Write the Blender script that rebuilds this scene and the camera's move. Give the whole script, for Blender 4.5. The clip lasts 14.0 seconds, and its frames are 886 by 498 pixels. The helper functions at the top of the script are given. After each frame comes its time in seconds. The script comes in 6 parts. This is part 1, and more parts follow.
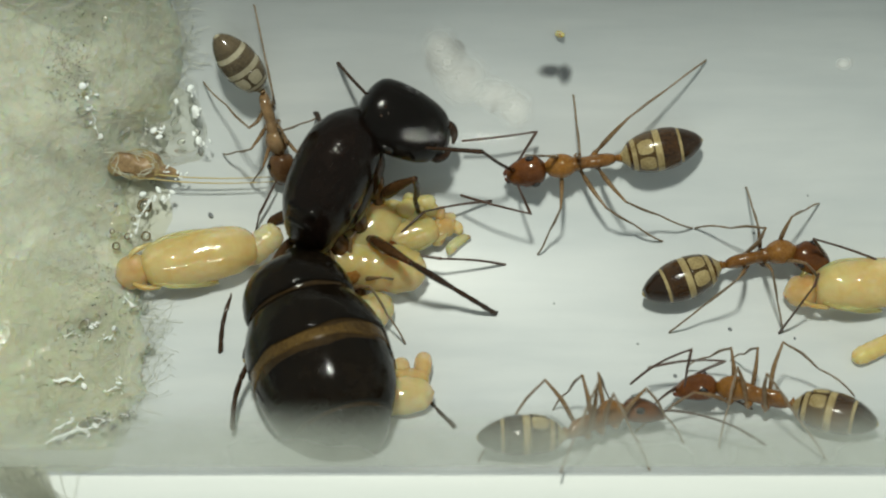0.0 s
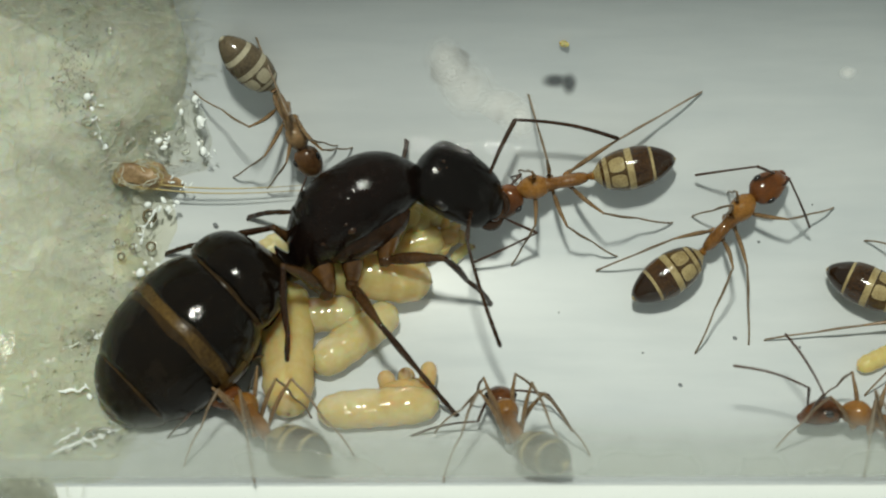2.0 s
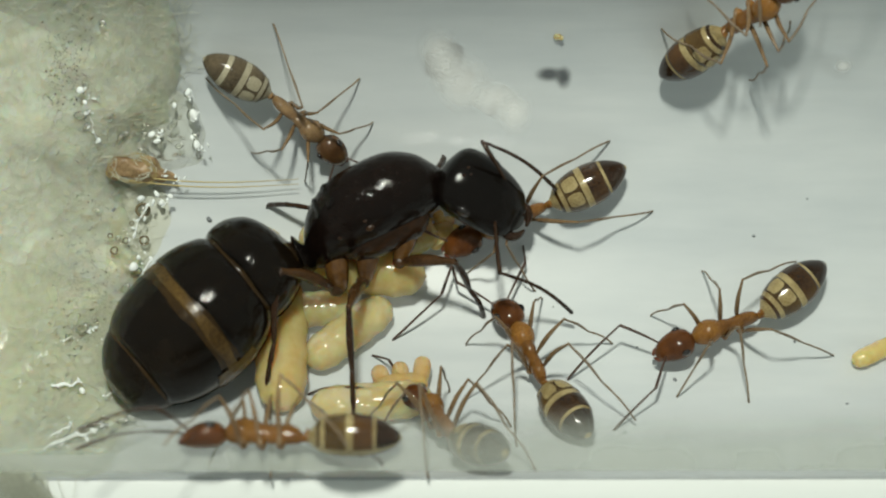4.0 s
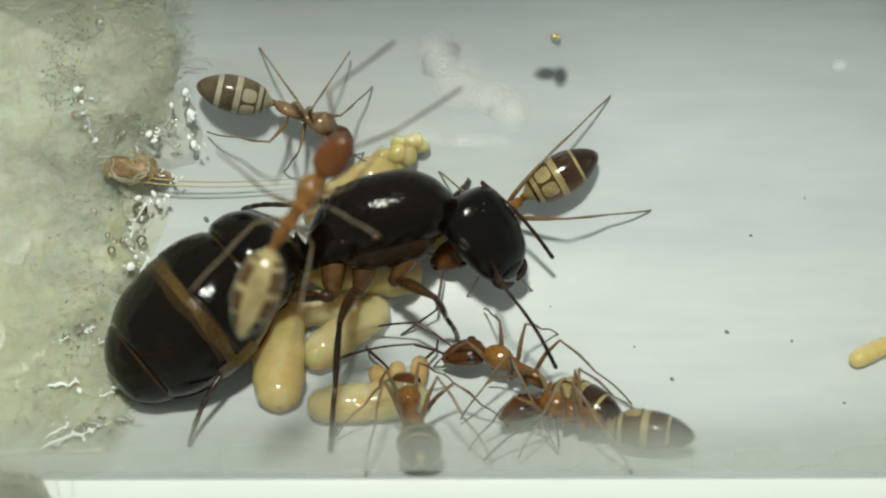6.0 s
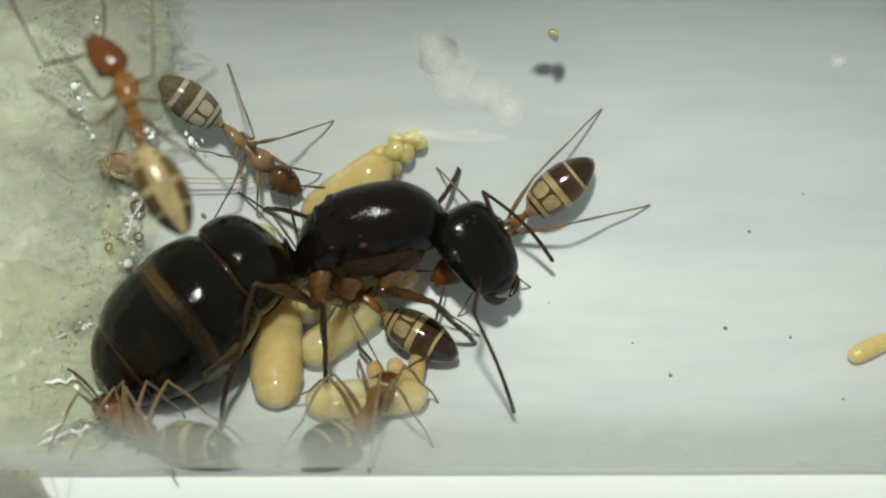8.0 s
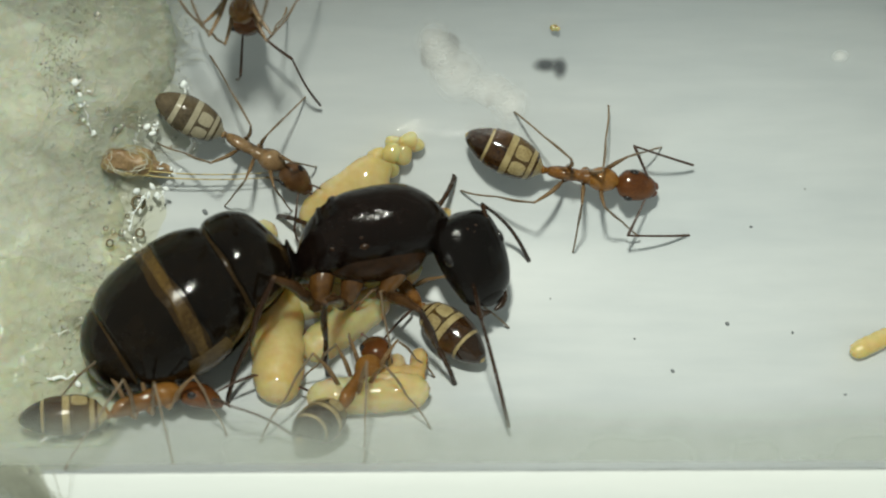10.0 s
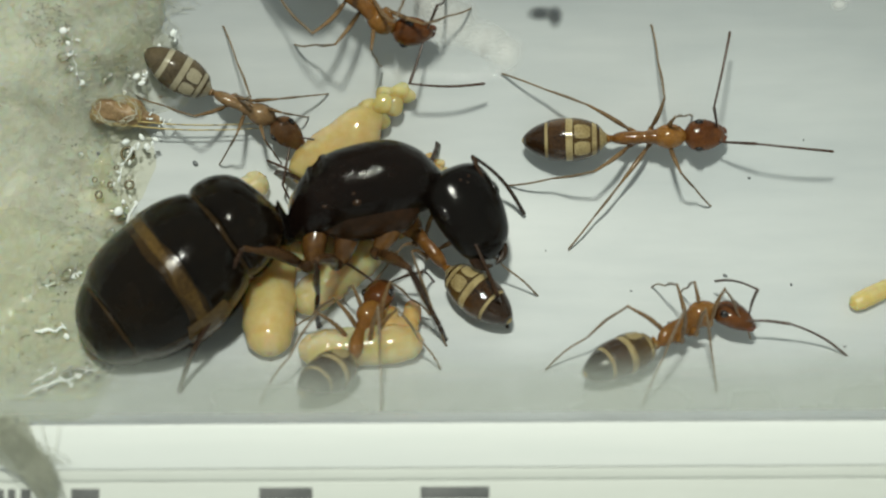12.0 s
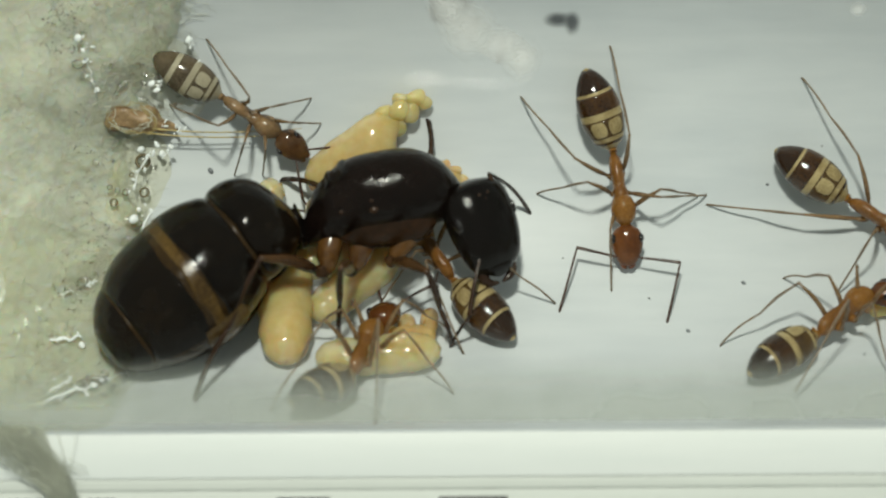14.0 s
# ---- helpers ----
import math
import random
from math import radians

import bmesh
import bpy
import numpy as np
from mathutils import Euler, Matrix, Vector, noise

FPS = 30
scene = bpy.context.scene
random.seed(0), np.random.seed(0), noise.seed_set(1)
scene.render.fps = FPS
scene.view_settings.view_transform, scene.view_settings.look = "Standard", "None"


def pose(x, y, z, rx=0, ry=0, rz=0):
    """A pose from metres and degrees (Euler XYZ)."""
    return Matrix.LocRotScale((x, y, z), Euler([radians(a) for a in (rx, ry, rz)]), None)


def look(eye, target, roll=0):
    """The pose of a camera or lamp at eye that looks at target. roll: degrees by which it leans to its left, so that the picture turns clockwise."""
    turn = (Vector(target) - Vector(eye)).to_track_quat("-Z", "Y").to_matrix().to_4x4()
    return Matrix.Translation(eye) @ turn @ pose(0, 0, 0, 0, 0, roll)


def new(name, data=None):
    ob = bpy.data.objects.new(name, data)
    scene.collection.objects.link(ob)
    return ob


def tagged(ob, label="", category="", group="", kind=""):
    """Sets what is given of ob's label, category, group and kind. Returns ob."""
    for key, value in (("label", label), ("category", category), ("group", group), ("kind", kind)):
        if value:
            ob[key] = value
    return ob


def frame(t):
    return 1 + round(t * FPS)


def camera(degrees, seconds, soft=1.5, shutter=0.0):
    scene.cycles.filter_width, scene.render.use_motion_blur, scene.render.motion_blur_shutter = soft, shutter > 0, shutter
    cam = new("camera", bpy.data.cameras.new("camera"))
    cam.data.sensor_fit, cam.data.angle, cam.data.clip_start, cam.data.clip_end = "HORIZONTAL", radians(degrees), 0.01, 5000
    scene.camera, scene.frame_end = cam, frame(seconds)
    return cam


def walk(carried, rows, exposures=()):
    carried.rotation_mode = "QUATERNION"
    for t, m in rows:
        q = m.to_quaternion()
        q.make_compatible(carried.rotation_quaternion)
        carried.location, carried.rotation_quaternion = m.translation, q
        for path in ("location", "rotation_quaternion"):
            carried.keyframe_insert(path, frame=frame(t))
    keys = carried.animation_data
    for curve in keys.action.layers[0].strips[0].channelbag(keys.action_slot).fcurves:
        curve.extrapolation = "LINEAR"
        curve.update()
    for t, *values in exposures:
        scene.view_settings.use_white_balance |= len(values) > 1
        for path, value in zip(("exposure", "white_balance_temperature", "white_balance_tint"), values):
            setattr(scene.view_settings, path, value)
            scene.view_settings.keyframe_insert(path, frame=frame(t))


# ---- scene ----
MM = 0.001

# ---------------------------------------------------------------- camera
cam = camera(17.82, 14.0, soft=2.1)
cam.data.dof.use_dof, cam.data.dof.focus_distance, cam.data.dof.aperture_fstop = True, 0.0985, 70
walk(cam, [
    (0, pose(-0.000 * MM, 0.000 * MM, 100.000 * MM, 0, 0, -0.00)),
    (0.5, pose(-0.006 * MM, -0.043 * MM, 99.920 * MM, 0, 0, -0.07)),
    (1, pose(-0.101 * MM, -0.023 * MM, 100.030 * MM, 0, 0, -0.07)),
    (1.5, pose(-0.190 * MM, 0.111 * MM, 100.076 * MM, 0, 0, -0.05)),
    (2, pose(-0.171 * MM, 0.338 * MM, 100.061 * MM, 0, 0, -0.13)),
    (2.5, pose(-0.098 * MM, 0.421 * MM, 100.100 * MM, 0, 0, 0.03)),
    (3, pose(0.008 * MM, 0.160 * MM, 99.827 * MM, 0, 0, -0.07)),
    (5.5, pose(0.071 * MM, 0.118 * MM, 99.765 * MM, 0, 0, -0.13)),
    (6, pose(0.138 * MM, 0.115 * MM, 99.783 * MM, 0, 0, -0.14)),
    (6.5, pose(0.126 * MM, 0.234 * MM, 99.847 * MM, 0, 0, -0.13)),
    (7, pose(0.210 * MM, -0.026 * MM, 99.594 * MM, 0, 0, -0.17)),
    (7.5, pose(0.161 * MM, 0.006 * MM, 99.685 * MM, 0, 0, -0.16)),
    (8, pose(0.213 * MM, -0.015 * MM, 99.575 * MM, 0, 0, -0.20)),
    (10.5, pose(0.151 * MM, -0.286 * MM, 99.425 * MM, 0, 0, -0.28)),
    (11, pose(0.314 * MM, -1.131 * MM, 98.935 * MM, 0, 0, -0.28)),
    (11.5, pose(0.489 * MM, -1.474 * MM, 98.566 * MM, 0, 0, -0.26)),
    (12, pose(0.366 * MM, -1.834 * MM, 98.115 * MM, 0, 0, -0.34)),
    (12.5, pose(-0.130 * MM, -1.465 * MM, 97.841 * MM, 0, 0, -0.45)),
    (13, pose(-0.066 * MM, -1.577 * MM, 97.938 * MM, 0, 0, -0.48)),
    (13.5, pose(-0.168 * MM, -1.397 * MM, 97.809 * MM, 0, 0, -0.37)),
    (14, pose(-0.211 * MM, -1.575 * MM, 97.611 * MM, 0, 0, -0.43)),
], [(0, -0.11), (3.2, -0.09), (5.3, 0.0), (8.2, 0.0), (10.3, -0.04), (11.5, -0.05), (12.5, -0.11), (14, -0.11)])

# ---------------------------------------------------------------- light
world = bpy.data.worlds.new("room")
scene.world = world
world.use_nodes = True
wn = world.node_tree.nodes
wn["Background"].inputs["Color"].default_value = (0.895, 1.0, 0.91, 1)
wn["Background"].inputs["Strength"].default_value = 0.32
lamp_data = bpy.data.lights.new("desk_lamp", "AREA")
lamp_data.shape, lamp_data.size = "DISK", 0.019
lamp_data.energy, lamp_data.color = 0.395, (0.98, 1.0, 0.865)
desk_lamp = new("desk_lamp", lamp_data)
desk_lamp.matrix_world = look((-0.010, 0.090, 0.190), (0.002, -0.002, 0.0))
scene.view_settings.exposure = 0.0


# ---------------------------------------------------------------- materials
def material(name, color, rough=0.4, second=None, scale=3.0, bump=0.0, bump_scale=None, contrast=(0.35, 0.65),
             metal=0.0, coat=0.0, sss=0.0, sss_radius=0.3, transmission=0.0, stretch=(1, 1, 1), rough_var=0.08, per_piece=0.0, ior=1.5, spec=0.5, alpha=1.0):
    """A surface with two scales of variation; scale is in features a millimetre."""
    m = bpy.data.materials.new(name)
    m.use_nodes = True
    nt = m.node_tree
    b = nt.nodes["Principled BSDF"]
    tc = nt.nodes.new("ShaderNodeTexCoord")
    mp = nt.nodes.new("ShaderNodeMapping")
    mp.inputs["Scale"].default_value = [1000 * s for s in stretch]
    nt.links.new(tc.outputs["Object"], mp.inputs["Vector"])
    big = nt.nodes.new("ShaderNodeTexNoise")
    big.inputs["Scale"].default_value, big.inputs["Detail"].default_value = scale * 0.35, 5
    fine = nt.nodes.new("ShaderNodeTexNoise")
    fine.inputs["Scale"].default_value, fine.inputs["Detail"].default_value = bump_scale or scale * 4, 4
    for n in (big, fine):
        nt.links.new(mp.outputs["Vector"], n.inputs["Vector"])
    ramp = nt.nodes.new("ShaderNodeValToRGB")
    second = second or tuple(c * 0.7 for c in color)
    ramp.color_ramp.elements[0].position, ramp.color_ramp.elements[1].position = contrast
    ramp.color_ramp.elements[0].color, ramp.color_ramp.elements[1].color = (*second, 1), (*color, 1)
    mix = nt.nodes.new("ShaderNodeMath")
    mix.operation = "MULTIPLY_ADD"
    mix.inputs[1].default_value = 0.35
    nt.links.new(fine.outputs["Fac"], mix.inputs[0])
    sub = nt.nodes.new("ShaderNodeMath")
    sub.operation = "MULTIPLY_ADD"
    sub.inputs[1].default_value, sub.inputs[2].default_value = 0.65, 0.0
    nt.links.new(big.outputs["Fac"], sub.inputs[0])
    nt.links.new(sub.outputs[0], mix.inputs[2])
    nt.links.new(mix.outputs[0], ramp.inputs["Fac"])
    out = ramp.outputs["Color"]
    if per_piece:
        info = nt.nodes.new("ShaderNodeObjectInfo")
        hsv = nt.nodes.new("ShaderNodeHueSaturation")
        rng = nt.nodes.new("ShaderNodeMapRange")
        rng.inputs["To Min"].default_value, rng.inputs["To Max"].default_value = 1 - per_piece, 1 + per_piece
        nt.links.new(info.outputs["Random"], rng.inputs["Value"])
        nt.links.new(rng.outputs["Result"], hsv.inputs["Value"])
        nt.links.new(out, hsv.inputs["Color"])
        out = hsv.outputs["Color"]
    nt.links.new(out, b.inputs["Base Color"])
    rr = nt.nodes.new("ShaderNodeMapRange")
    rr.inputs["To Min"].default_value, rr.inputs["To Max"].default_value = max(0.02, rough - rough_var), min(1, rough + rough_var)
    nt.links.new(fine.outputs["Fac"], rr.inputs["Value"])
    nt.links.new(rr.outputs["Result"], b.inputs["Roughness"])
    if bump:
        bn = nt.nodes.new("ShaderNodeBump")
        bn.inputs["Distance"].default_value, bn.inputs["Strength"].default_value = bump * MM, 1.0
        nt.links.new(fine.outputs["Fac"], bn.inputs["Height"])
        nt.links.new(bn.outputs["Normal"], b.inputs["Normal"])
    b.inputs["Metallic"].default_value = metal
    b.inputs["IOR"].default_value = ior
    b.inputs["Specular IOR Level"].default_value = spec
    b.inputs["Coat Weight"].default_value = coat
    b.inputs["Coat Roughness"].default_value = 0.08
    b.inputs["Alpha"].default_value = alpha
    b.inputs["Transmission Weight"].default_value = transmission
    if sss:
        b.inputs["Subsurface Weight"].default_value = sss
        b.inputs["Subsurface Radius"].default_value = (1.0, 0.6, 0.3)
        b.inputs["Subsurface Scale"].default_value = sss_radius * MM
    return m


def clear(name, tint=(1, 1, 1), gloss=0.05, rough=0.03, haze=0.0, haze_color=(0.75, 0.78, 0.75), noise_scale=2.0, bump=0.0, ior=1.3, fade=None):
    """Thin clear stuff: what is behind shows through, with a fresnel gloss and, if wanted, a patchy milky haze."""
    m = bpy.data.materials.new(name)
    m.use_nodes = True
    nt = m.node_tree
    nt.nodes.remove(nt.nodes["Principled BSDF"])
    outn = nt.nodes["Material Output"]
    tr = nt.nodes.new("ShaderNodeBsdfTransparent")
    tr.inputs["Color"].default_value = (*tint, 1)
    gl = nt.nodes.new("ShaderNodeBsdfGlossy")
    gl.inputs["Roughness"].default_value = rough
    fr = nt.nodes.new("ShaderNodeFresnel")
    fr.inputs["IOR"].default_value = ior
    mul = nt.nodes.new("ShaderNodeMath")
    mul.operation = "MULTIPLY"
    mul.inputs[1].default_value = gloss
    nt.links.new(fr.outputs[0], mul.inputs[0])
    mx = nt.nodes.new("ShaderNodeMixShader")
    tc = nt.nodes.new("ShaderNodeTexCoord")
    nz = nt.nodes.new("ShaderNodeTexNoise")
    nz.inputs["Scale"].default_value, nz.inputs["Detail"].default_value = noise_scale * 1000, 5
    nt.links.new(tc.outputs["Object"], nz.inputs["Vector"])
    if bump:
        bn = nt.nodes.new("ShaderNodeBump")
        bn.inputs["Distance"].default_value = bump * MM
        nt.links.new(nz.outputs["Fac"], bn.inputs["Height"])
        nt.links.new(bn.outputs["Normal"], gl.inputs["Normal"])
        nt.links.new(bn.outputs["Normal"], fr.inputs["Normal"])
    base = tr.outputs[0]
    if haze:
        df = nt.nodes.new("ShaderNodeBsdfDiffuse")
        df.inputs["Color"].default_value = (*haze_color, 1)
        tl = nt.nodes.new("ShaderNodeBsdfTranslucent")
        tl.inputs["Color"].default_value = (*haze_color, 1)
        half = nt.nodes.new("ShaderNodeMixShader")
        nt.links.new(df.outputs[0], half.inputs[1])
        nt.links.new(tl.outputs[0], half.inputs[2])
        fac = nt.nodes.new("ShaderNodeMapRange")
        fac.inputs["From Min"].default_value, fac.inputs["From Max"].default_value = 0.3, 0.7
        fac.inputs["To Min"].default_value, fac.inputs["To Max"].default_value = haze * 0.7, haze * 1.3
        nt.links.new(nz.outputs["Fac"], fac.inputs["Value"])
        hz = nt.nodes.new("ShaderNodeMixShader")
        thick = fac.outputs["Result"]
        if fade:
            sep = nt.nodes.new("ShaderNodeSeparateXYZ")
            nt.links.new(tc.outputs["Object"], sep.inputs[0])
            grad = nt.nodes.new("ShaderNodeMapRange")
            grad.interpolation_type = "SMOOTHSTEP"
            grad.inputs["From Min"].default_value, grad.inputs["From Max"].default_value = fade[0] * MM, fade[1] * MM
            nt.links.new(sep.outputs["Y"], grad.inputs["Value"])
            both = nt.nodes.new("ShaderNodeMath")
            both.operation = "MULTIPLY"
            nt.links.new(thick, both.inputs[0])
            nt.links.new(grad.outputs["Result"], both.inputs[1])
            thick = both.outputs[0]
        nt.links.new(thick, hz.inputs["Fac"])
        nt.links.new(base, hz.inputs[1])
        nt.links.new(half.outputs[0], hz.inputs[2])
        base = hz.outputs[0]
    nt.links.new(mul.outputs[0], mx.inputs["Fac"])
    nt.links.new(base, mx.inputs[1])
    nt.links.new(gl.outputs[0], mx.inputs[2])
    nt.links.new(mx.outputs[0], outn.inputs["Surface"])
    return m


def soft_patch(name, color, strength, rough=0.5):
    """A thin patch of colour, densest in its middle, that thins out unevenly to nothing at its rim."""
    m = material(name, color, rough, tuple(c * 0.92 for c in color), scale=2.5)
    nt = m.node_tree
    tc = nt.nodes.new("ShaderNodeTexCoord")
    sub = nt.nodes.new("ShaderNodeVectorMath")
    sub.operation = "SUBTRACT"
    sub.inputs[1].default_value = (0.5, 0.5, 0.5)
    flat = nt.nodes.new("ShaderNodeVectorMath")
    flat.operation = "MULTIPLY"
    flat.inputs[1].default_value = (2, 2, 0)
    far = nt.nodes.new("ShaderNodeVectorMath")
    far.operation = "LENGTH"
    nt.links.new(tc.outputs["Generated"], sub.inputs[0])
    nt.links.new(sub.outputs[0], flat.inputs[0])
    nt.links.new(flat.outputs[0], far.inputs[0])
    nz = nt.nodes.new("ShaderNodeTexNoise")
    nz.inputs["Scale"].default_value, nz.inputs["Detail"].default_value = 1600, 4
    nt.links.new(tc.outputs["Object"], nz.inputs["Vector"])
    add = nt.nodes.new("ShaderNodeMath")
    add.operation = "MULTIPLY_ADD"
    add.inputs[1].default_value = 0.3
    nt.links.new(nz.outputs["Fac"], add.inputs[0])
    nt.links.new(far.outputs["Value"], add.inputs[2])
    fall = nt.nodes.new("ShaderNodeMapRange")
    fall.interpolation_type = "SMOOTHSTEP"
    fall.inputs["From Min"].default_value, fall.inputs["From Max"].default_value = 0.22, 1.1
    fall.inputs["To Min"].default_value, fall.inputs["To Max"].default_value = strength, 0.0
    nt.links.new(add.outputs[0], fall.inputs["Value"])
    nt.links.new(fall.outputs["Result"], nt.nodes["Principled BSDF"].inputs["Alpha"])
    return m


FLOOR = material("milky_plastic", (0.596, 0.630, 0.642), 0.42, (0.490, 0.530, 0.552), scale=0.8, bump=0.003, bump_scale=1.5, stretch=(0.18, 1, 1), rough_var=0.1)
RIM = material("white_plastic", (0.73, 0.76, 0.75), 0.35, (0.68, 0.72, 0.71), scale=0.5, stretch=(0.1, 1, 1))
GROOVE = material("grey_groove", (0.62, 0.65, 0.62), 0.5, (0.56, 0.59, 0.56), scale=0.8, stretch=(0.1, 1, 1))
PAPER = material("grey_board", (0.56, 0.60, 0.58), 0.7, (0.48, 0.52, 0.50), scale=0.2)
COTTON = material("cotton", (0.61, 0.63, 0.525), 0.95, (0.49, 0.51, 0.415), scale=0.7, bump=0.006, bump_scale=6.0, sss=0.8, sss_radius=1.4)
FIBRE = material("cotton_fibre", (0.66, 0.675, 0.58), 0.9, (0.54, 0.555, 0.46), scale=4.0)
SPECK = material("mould_speck", (0.24, 0.24, 0.19), 0.8, (0.11, 0.11, 0.085), scale=3.0)
GOLD = material("straw_fibre", (0.50, 0.40, 0.16), 0.4, (0.34, 0.26, 0.09), scale=3.0)
WISP = material("wet_cotton", (0.60, 0.62, 0.52), 0.8, (0.42, 0.44, 0.36), scale=2.0)
HUSK = material("brown_husk", (0.42, 0.29, 0.155), 0.35, (0.15, 0.088, 0.042), scale=4.0, bump=0.02)
STAIN = material("grey_stain", (0.20, 0.22, 0.23), 0.6, (0.13, 0.14, 0.15), scale=2.5, bump=0.01)
# white that paints a bright reflection on the floor, and one faint smear
GLARE_SMEAR = soft_patch("milky_smear", (0.95, 0.97, 0.96), 0.7)
SMUDGE = soft_patch("grey_smudge", (0.10, 0.11, 0.12), 0.80)
# white of the wet strands, which also paints glints on the wet film
STRAND_GLINT = material("strand_glint", (0.86, 0.89, 0.88), 0.35, (0.72, 0.77, 0.77), scale=2.5, bump=0.02)
GLASS = clear("clear_roof", gloss=0.02, ior=1.25)
WET = clear("water_film", tint=(0.95, 0.95, 0.90), gloss=0.55, rough=0.10, haze=0.06, haze_color=(0.8, 0.81, 0.68), noise_scale=0.7, bump=0.45, ior=1.45)
WET_DARK = clear("wet_cotton_film", tint=(0.91, 0.915, 0.855), gloss=0.12, rough=0.14, haze=0.03, haze_color=(0.7, 0.71, 0.60), noise_scale=0.6, bump=0.14, ior=1.45)
WET_STRAW = clear("straw_water_film", tint=(0.97, 0.955, 0.85), gloss=0.6, rough=0.08, haze=0.08, haze_color=(0.8, 0.78, 0.58), noise_scale=0.9, bump=0.4, ior=1.45)
BUBBLE = material("bubble_rim", (0.22, 0.18, 0.10), 0.2, (0.10, 0.08, 0.045), scale=3.0)
DROP = clear("water_drop", tint=(0.93, 0.94, 0.90), gloss=1.0, rough=0.3, ior=1.8)
# painted haze for the blurred view through the curved edge, denser outwards
EDGE_HAZE = clear("edge_haze", gloss=0.0, haze=0.40, haze_color=(0.52, 0.555, 0.51), noise_scale=0.25, fade=(-4.7, -6.5))

Q_BLACK = material("queen_cuticle", (0.006, 0.0045, 0.0038), 0.14, (0.003, 0.0024, 0.002), scale=2.0, bump=0.010, bump_scale=9, ior=1.45, spec=0.22)
Q_THORAX = material("queen_thorax_cuticle", (0.0095, 0.0055, 0.004), 0.11, (0.0035, 0.0022, 0.0018), scale=1.6, bump=0.034, bump_scale=3.6, ior=1.45, spec=0.22)
Q_TERGITE = material("queen_gaster_plate", (0.0095, 0.0062, 0.0036), 0.09, (0.0022, 0.0016, 0.0012), scale=1.0, bump=0.026, bump_scale=3.2, ior=1.45, spec=0.22)
Q_BAND = material("queen_gaster_membrane", (0.130, 0.078, 0.022), 0.22, (0.034, 0.019, 0.006), scale=1.0, bump=0.006, bump_scale=8, spec=0.2)
Q_MARGIN = material("queen_gaster_margin", (0.042, 0.024, 0.008), 0.16, (0.014, 0.008, 0.003), scale=1.2, bump=0.008, bump_scale=6, spec=0.22)
Q_LEG = material("queen_leg_cuticle", (0.080, 0.038, 0.014), 0.2, (0.018, 0.009, 0.004), scale=1.6, bump=0.004, coat=0.0, spec=0.3)
Q_COXA = material("queen_coxa_cuticle", (0.14, 0.064, 0.015), 0.2, (0.045, 0.019, 0.006), scale=1.2, coat=0.2)
Q_SHIN = material("queen_shin_cuticle", (0.040, 0.019, 0.009), 0.25, (0.018, 0.009, 0.005), scale=2.0, coat=0.0, spec=0.3)
Q_SIDE = material("queen_side_cuticle", (0.034, 0.014, 0.005), 0.2, (0.011, 0.006, 0.003), scale=1.4, bump=0.008, bump_scale=6, spec=0.25)
W_HEAD = material("worker_head_cuticle", (0.165, 0.058, 0.014), 0.12, (0.045, 0.014, 0.005), scale=2.2, bump=0.004, bump_scale=22, per_piece=0.15, spec=0.35, sss=0.15, sss_radius=0.15)
W_THORAX = material("worker_thorax_cuticle", (0.28, 0.132, 0.030), 0.10, (0.12, 0.048, 0.010), scale=2.4, contrast=(0.36, 0.62), bump=0.008, bump_scale=12, sss=0.2, sss_radius=0.12, per_piece=0.12, spec=0.4)
W_REAR = material("worker_rear_thorax_cuticle", (0.225, 0.102, 0.025), 0.11, (0.085, 0.034, 0.008), scale=2.4, contrast=(0.36, 0.62), bump=0.008, bump_scale=12, sss=0.15, sss_radius=0.12, per_piece=0.12, spec=0.4)
W_FRAME = material("worker_gaster_front_plate", (0.115, 0.068, 0.020), 0.10, (0.030, 0.015, 0.005), scale=2.0, bump=0.005, bump_scale=14, per_piece=0.2, spec=0.5)
W_TIP = material("worker_gaster_tip", (0.030, 0.014, 0.006), 0.09, (0.008, 0.004, 0.002), scale=2.4, bump=0.005, bump_scale=12, per_piece=0.2, spec=0.5)
W_PLATE = material("worker_gaster_plate", (0.085, 0.040, 0.012), 0.09, (0.016, 0.007, 0.003), scale=1.8, bump=0.005, bump_scale=14, per_piece=0.2, spec=0.5)
W_MEMBRANE = material("worker_gaster_membrane", (0.42, 0.345, 0.175), 0.14, (0.19, 0.135, 0.056), scale=4.0, bump=0.004, bump_scale=12, spec=0.4)
W_LEG = material("worker_leg_cuticle", (0.25, 0.160, 0.080), 0.25, (0.10, 0.060, 0.032), scale=2.0, spec=0.3)
W_SHIN = material("worker_shin_cuticle", (0.24, 0.180, 0.118), 0.32, (0.10, 0.072, 0.046), scale=2.0, spec=0.3)
W_FEELER = material("worker_feeler_cuticle", (0.085, 0.042, 0.026), 0.35, (0.03, 0.017, 0.012), scale=1.5)
G_HEAD = material("grey_worker_head_cuticle", (0.13, 0.066, 0.028), 0.16, (0.045, 0.022, 0.010), scale=3.2, bump=0.004, bump_scale=22, sss=0.15, sss_radius=0.15, spec=0.35)
G_THORAX = material("grey_worker_thorax_cuticle", (0.30, 0.195, 0.10), 0.2, (0.10, 0.058, 0.028), scale=4.0, bump=0.004, bump_scale=22, sss=0.3, sss_radius=0.15, spec=0.35)
G_PLATE = material("grey_worker_gaster_plate", (0.14, 0.108, 0.066), 0.14, (0.040, 0.030, 0.018), scale=2.4, bump=0.003, bump_scale=14, spec=0.35)
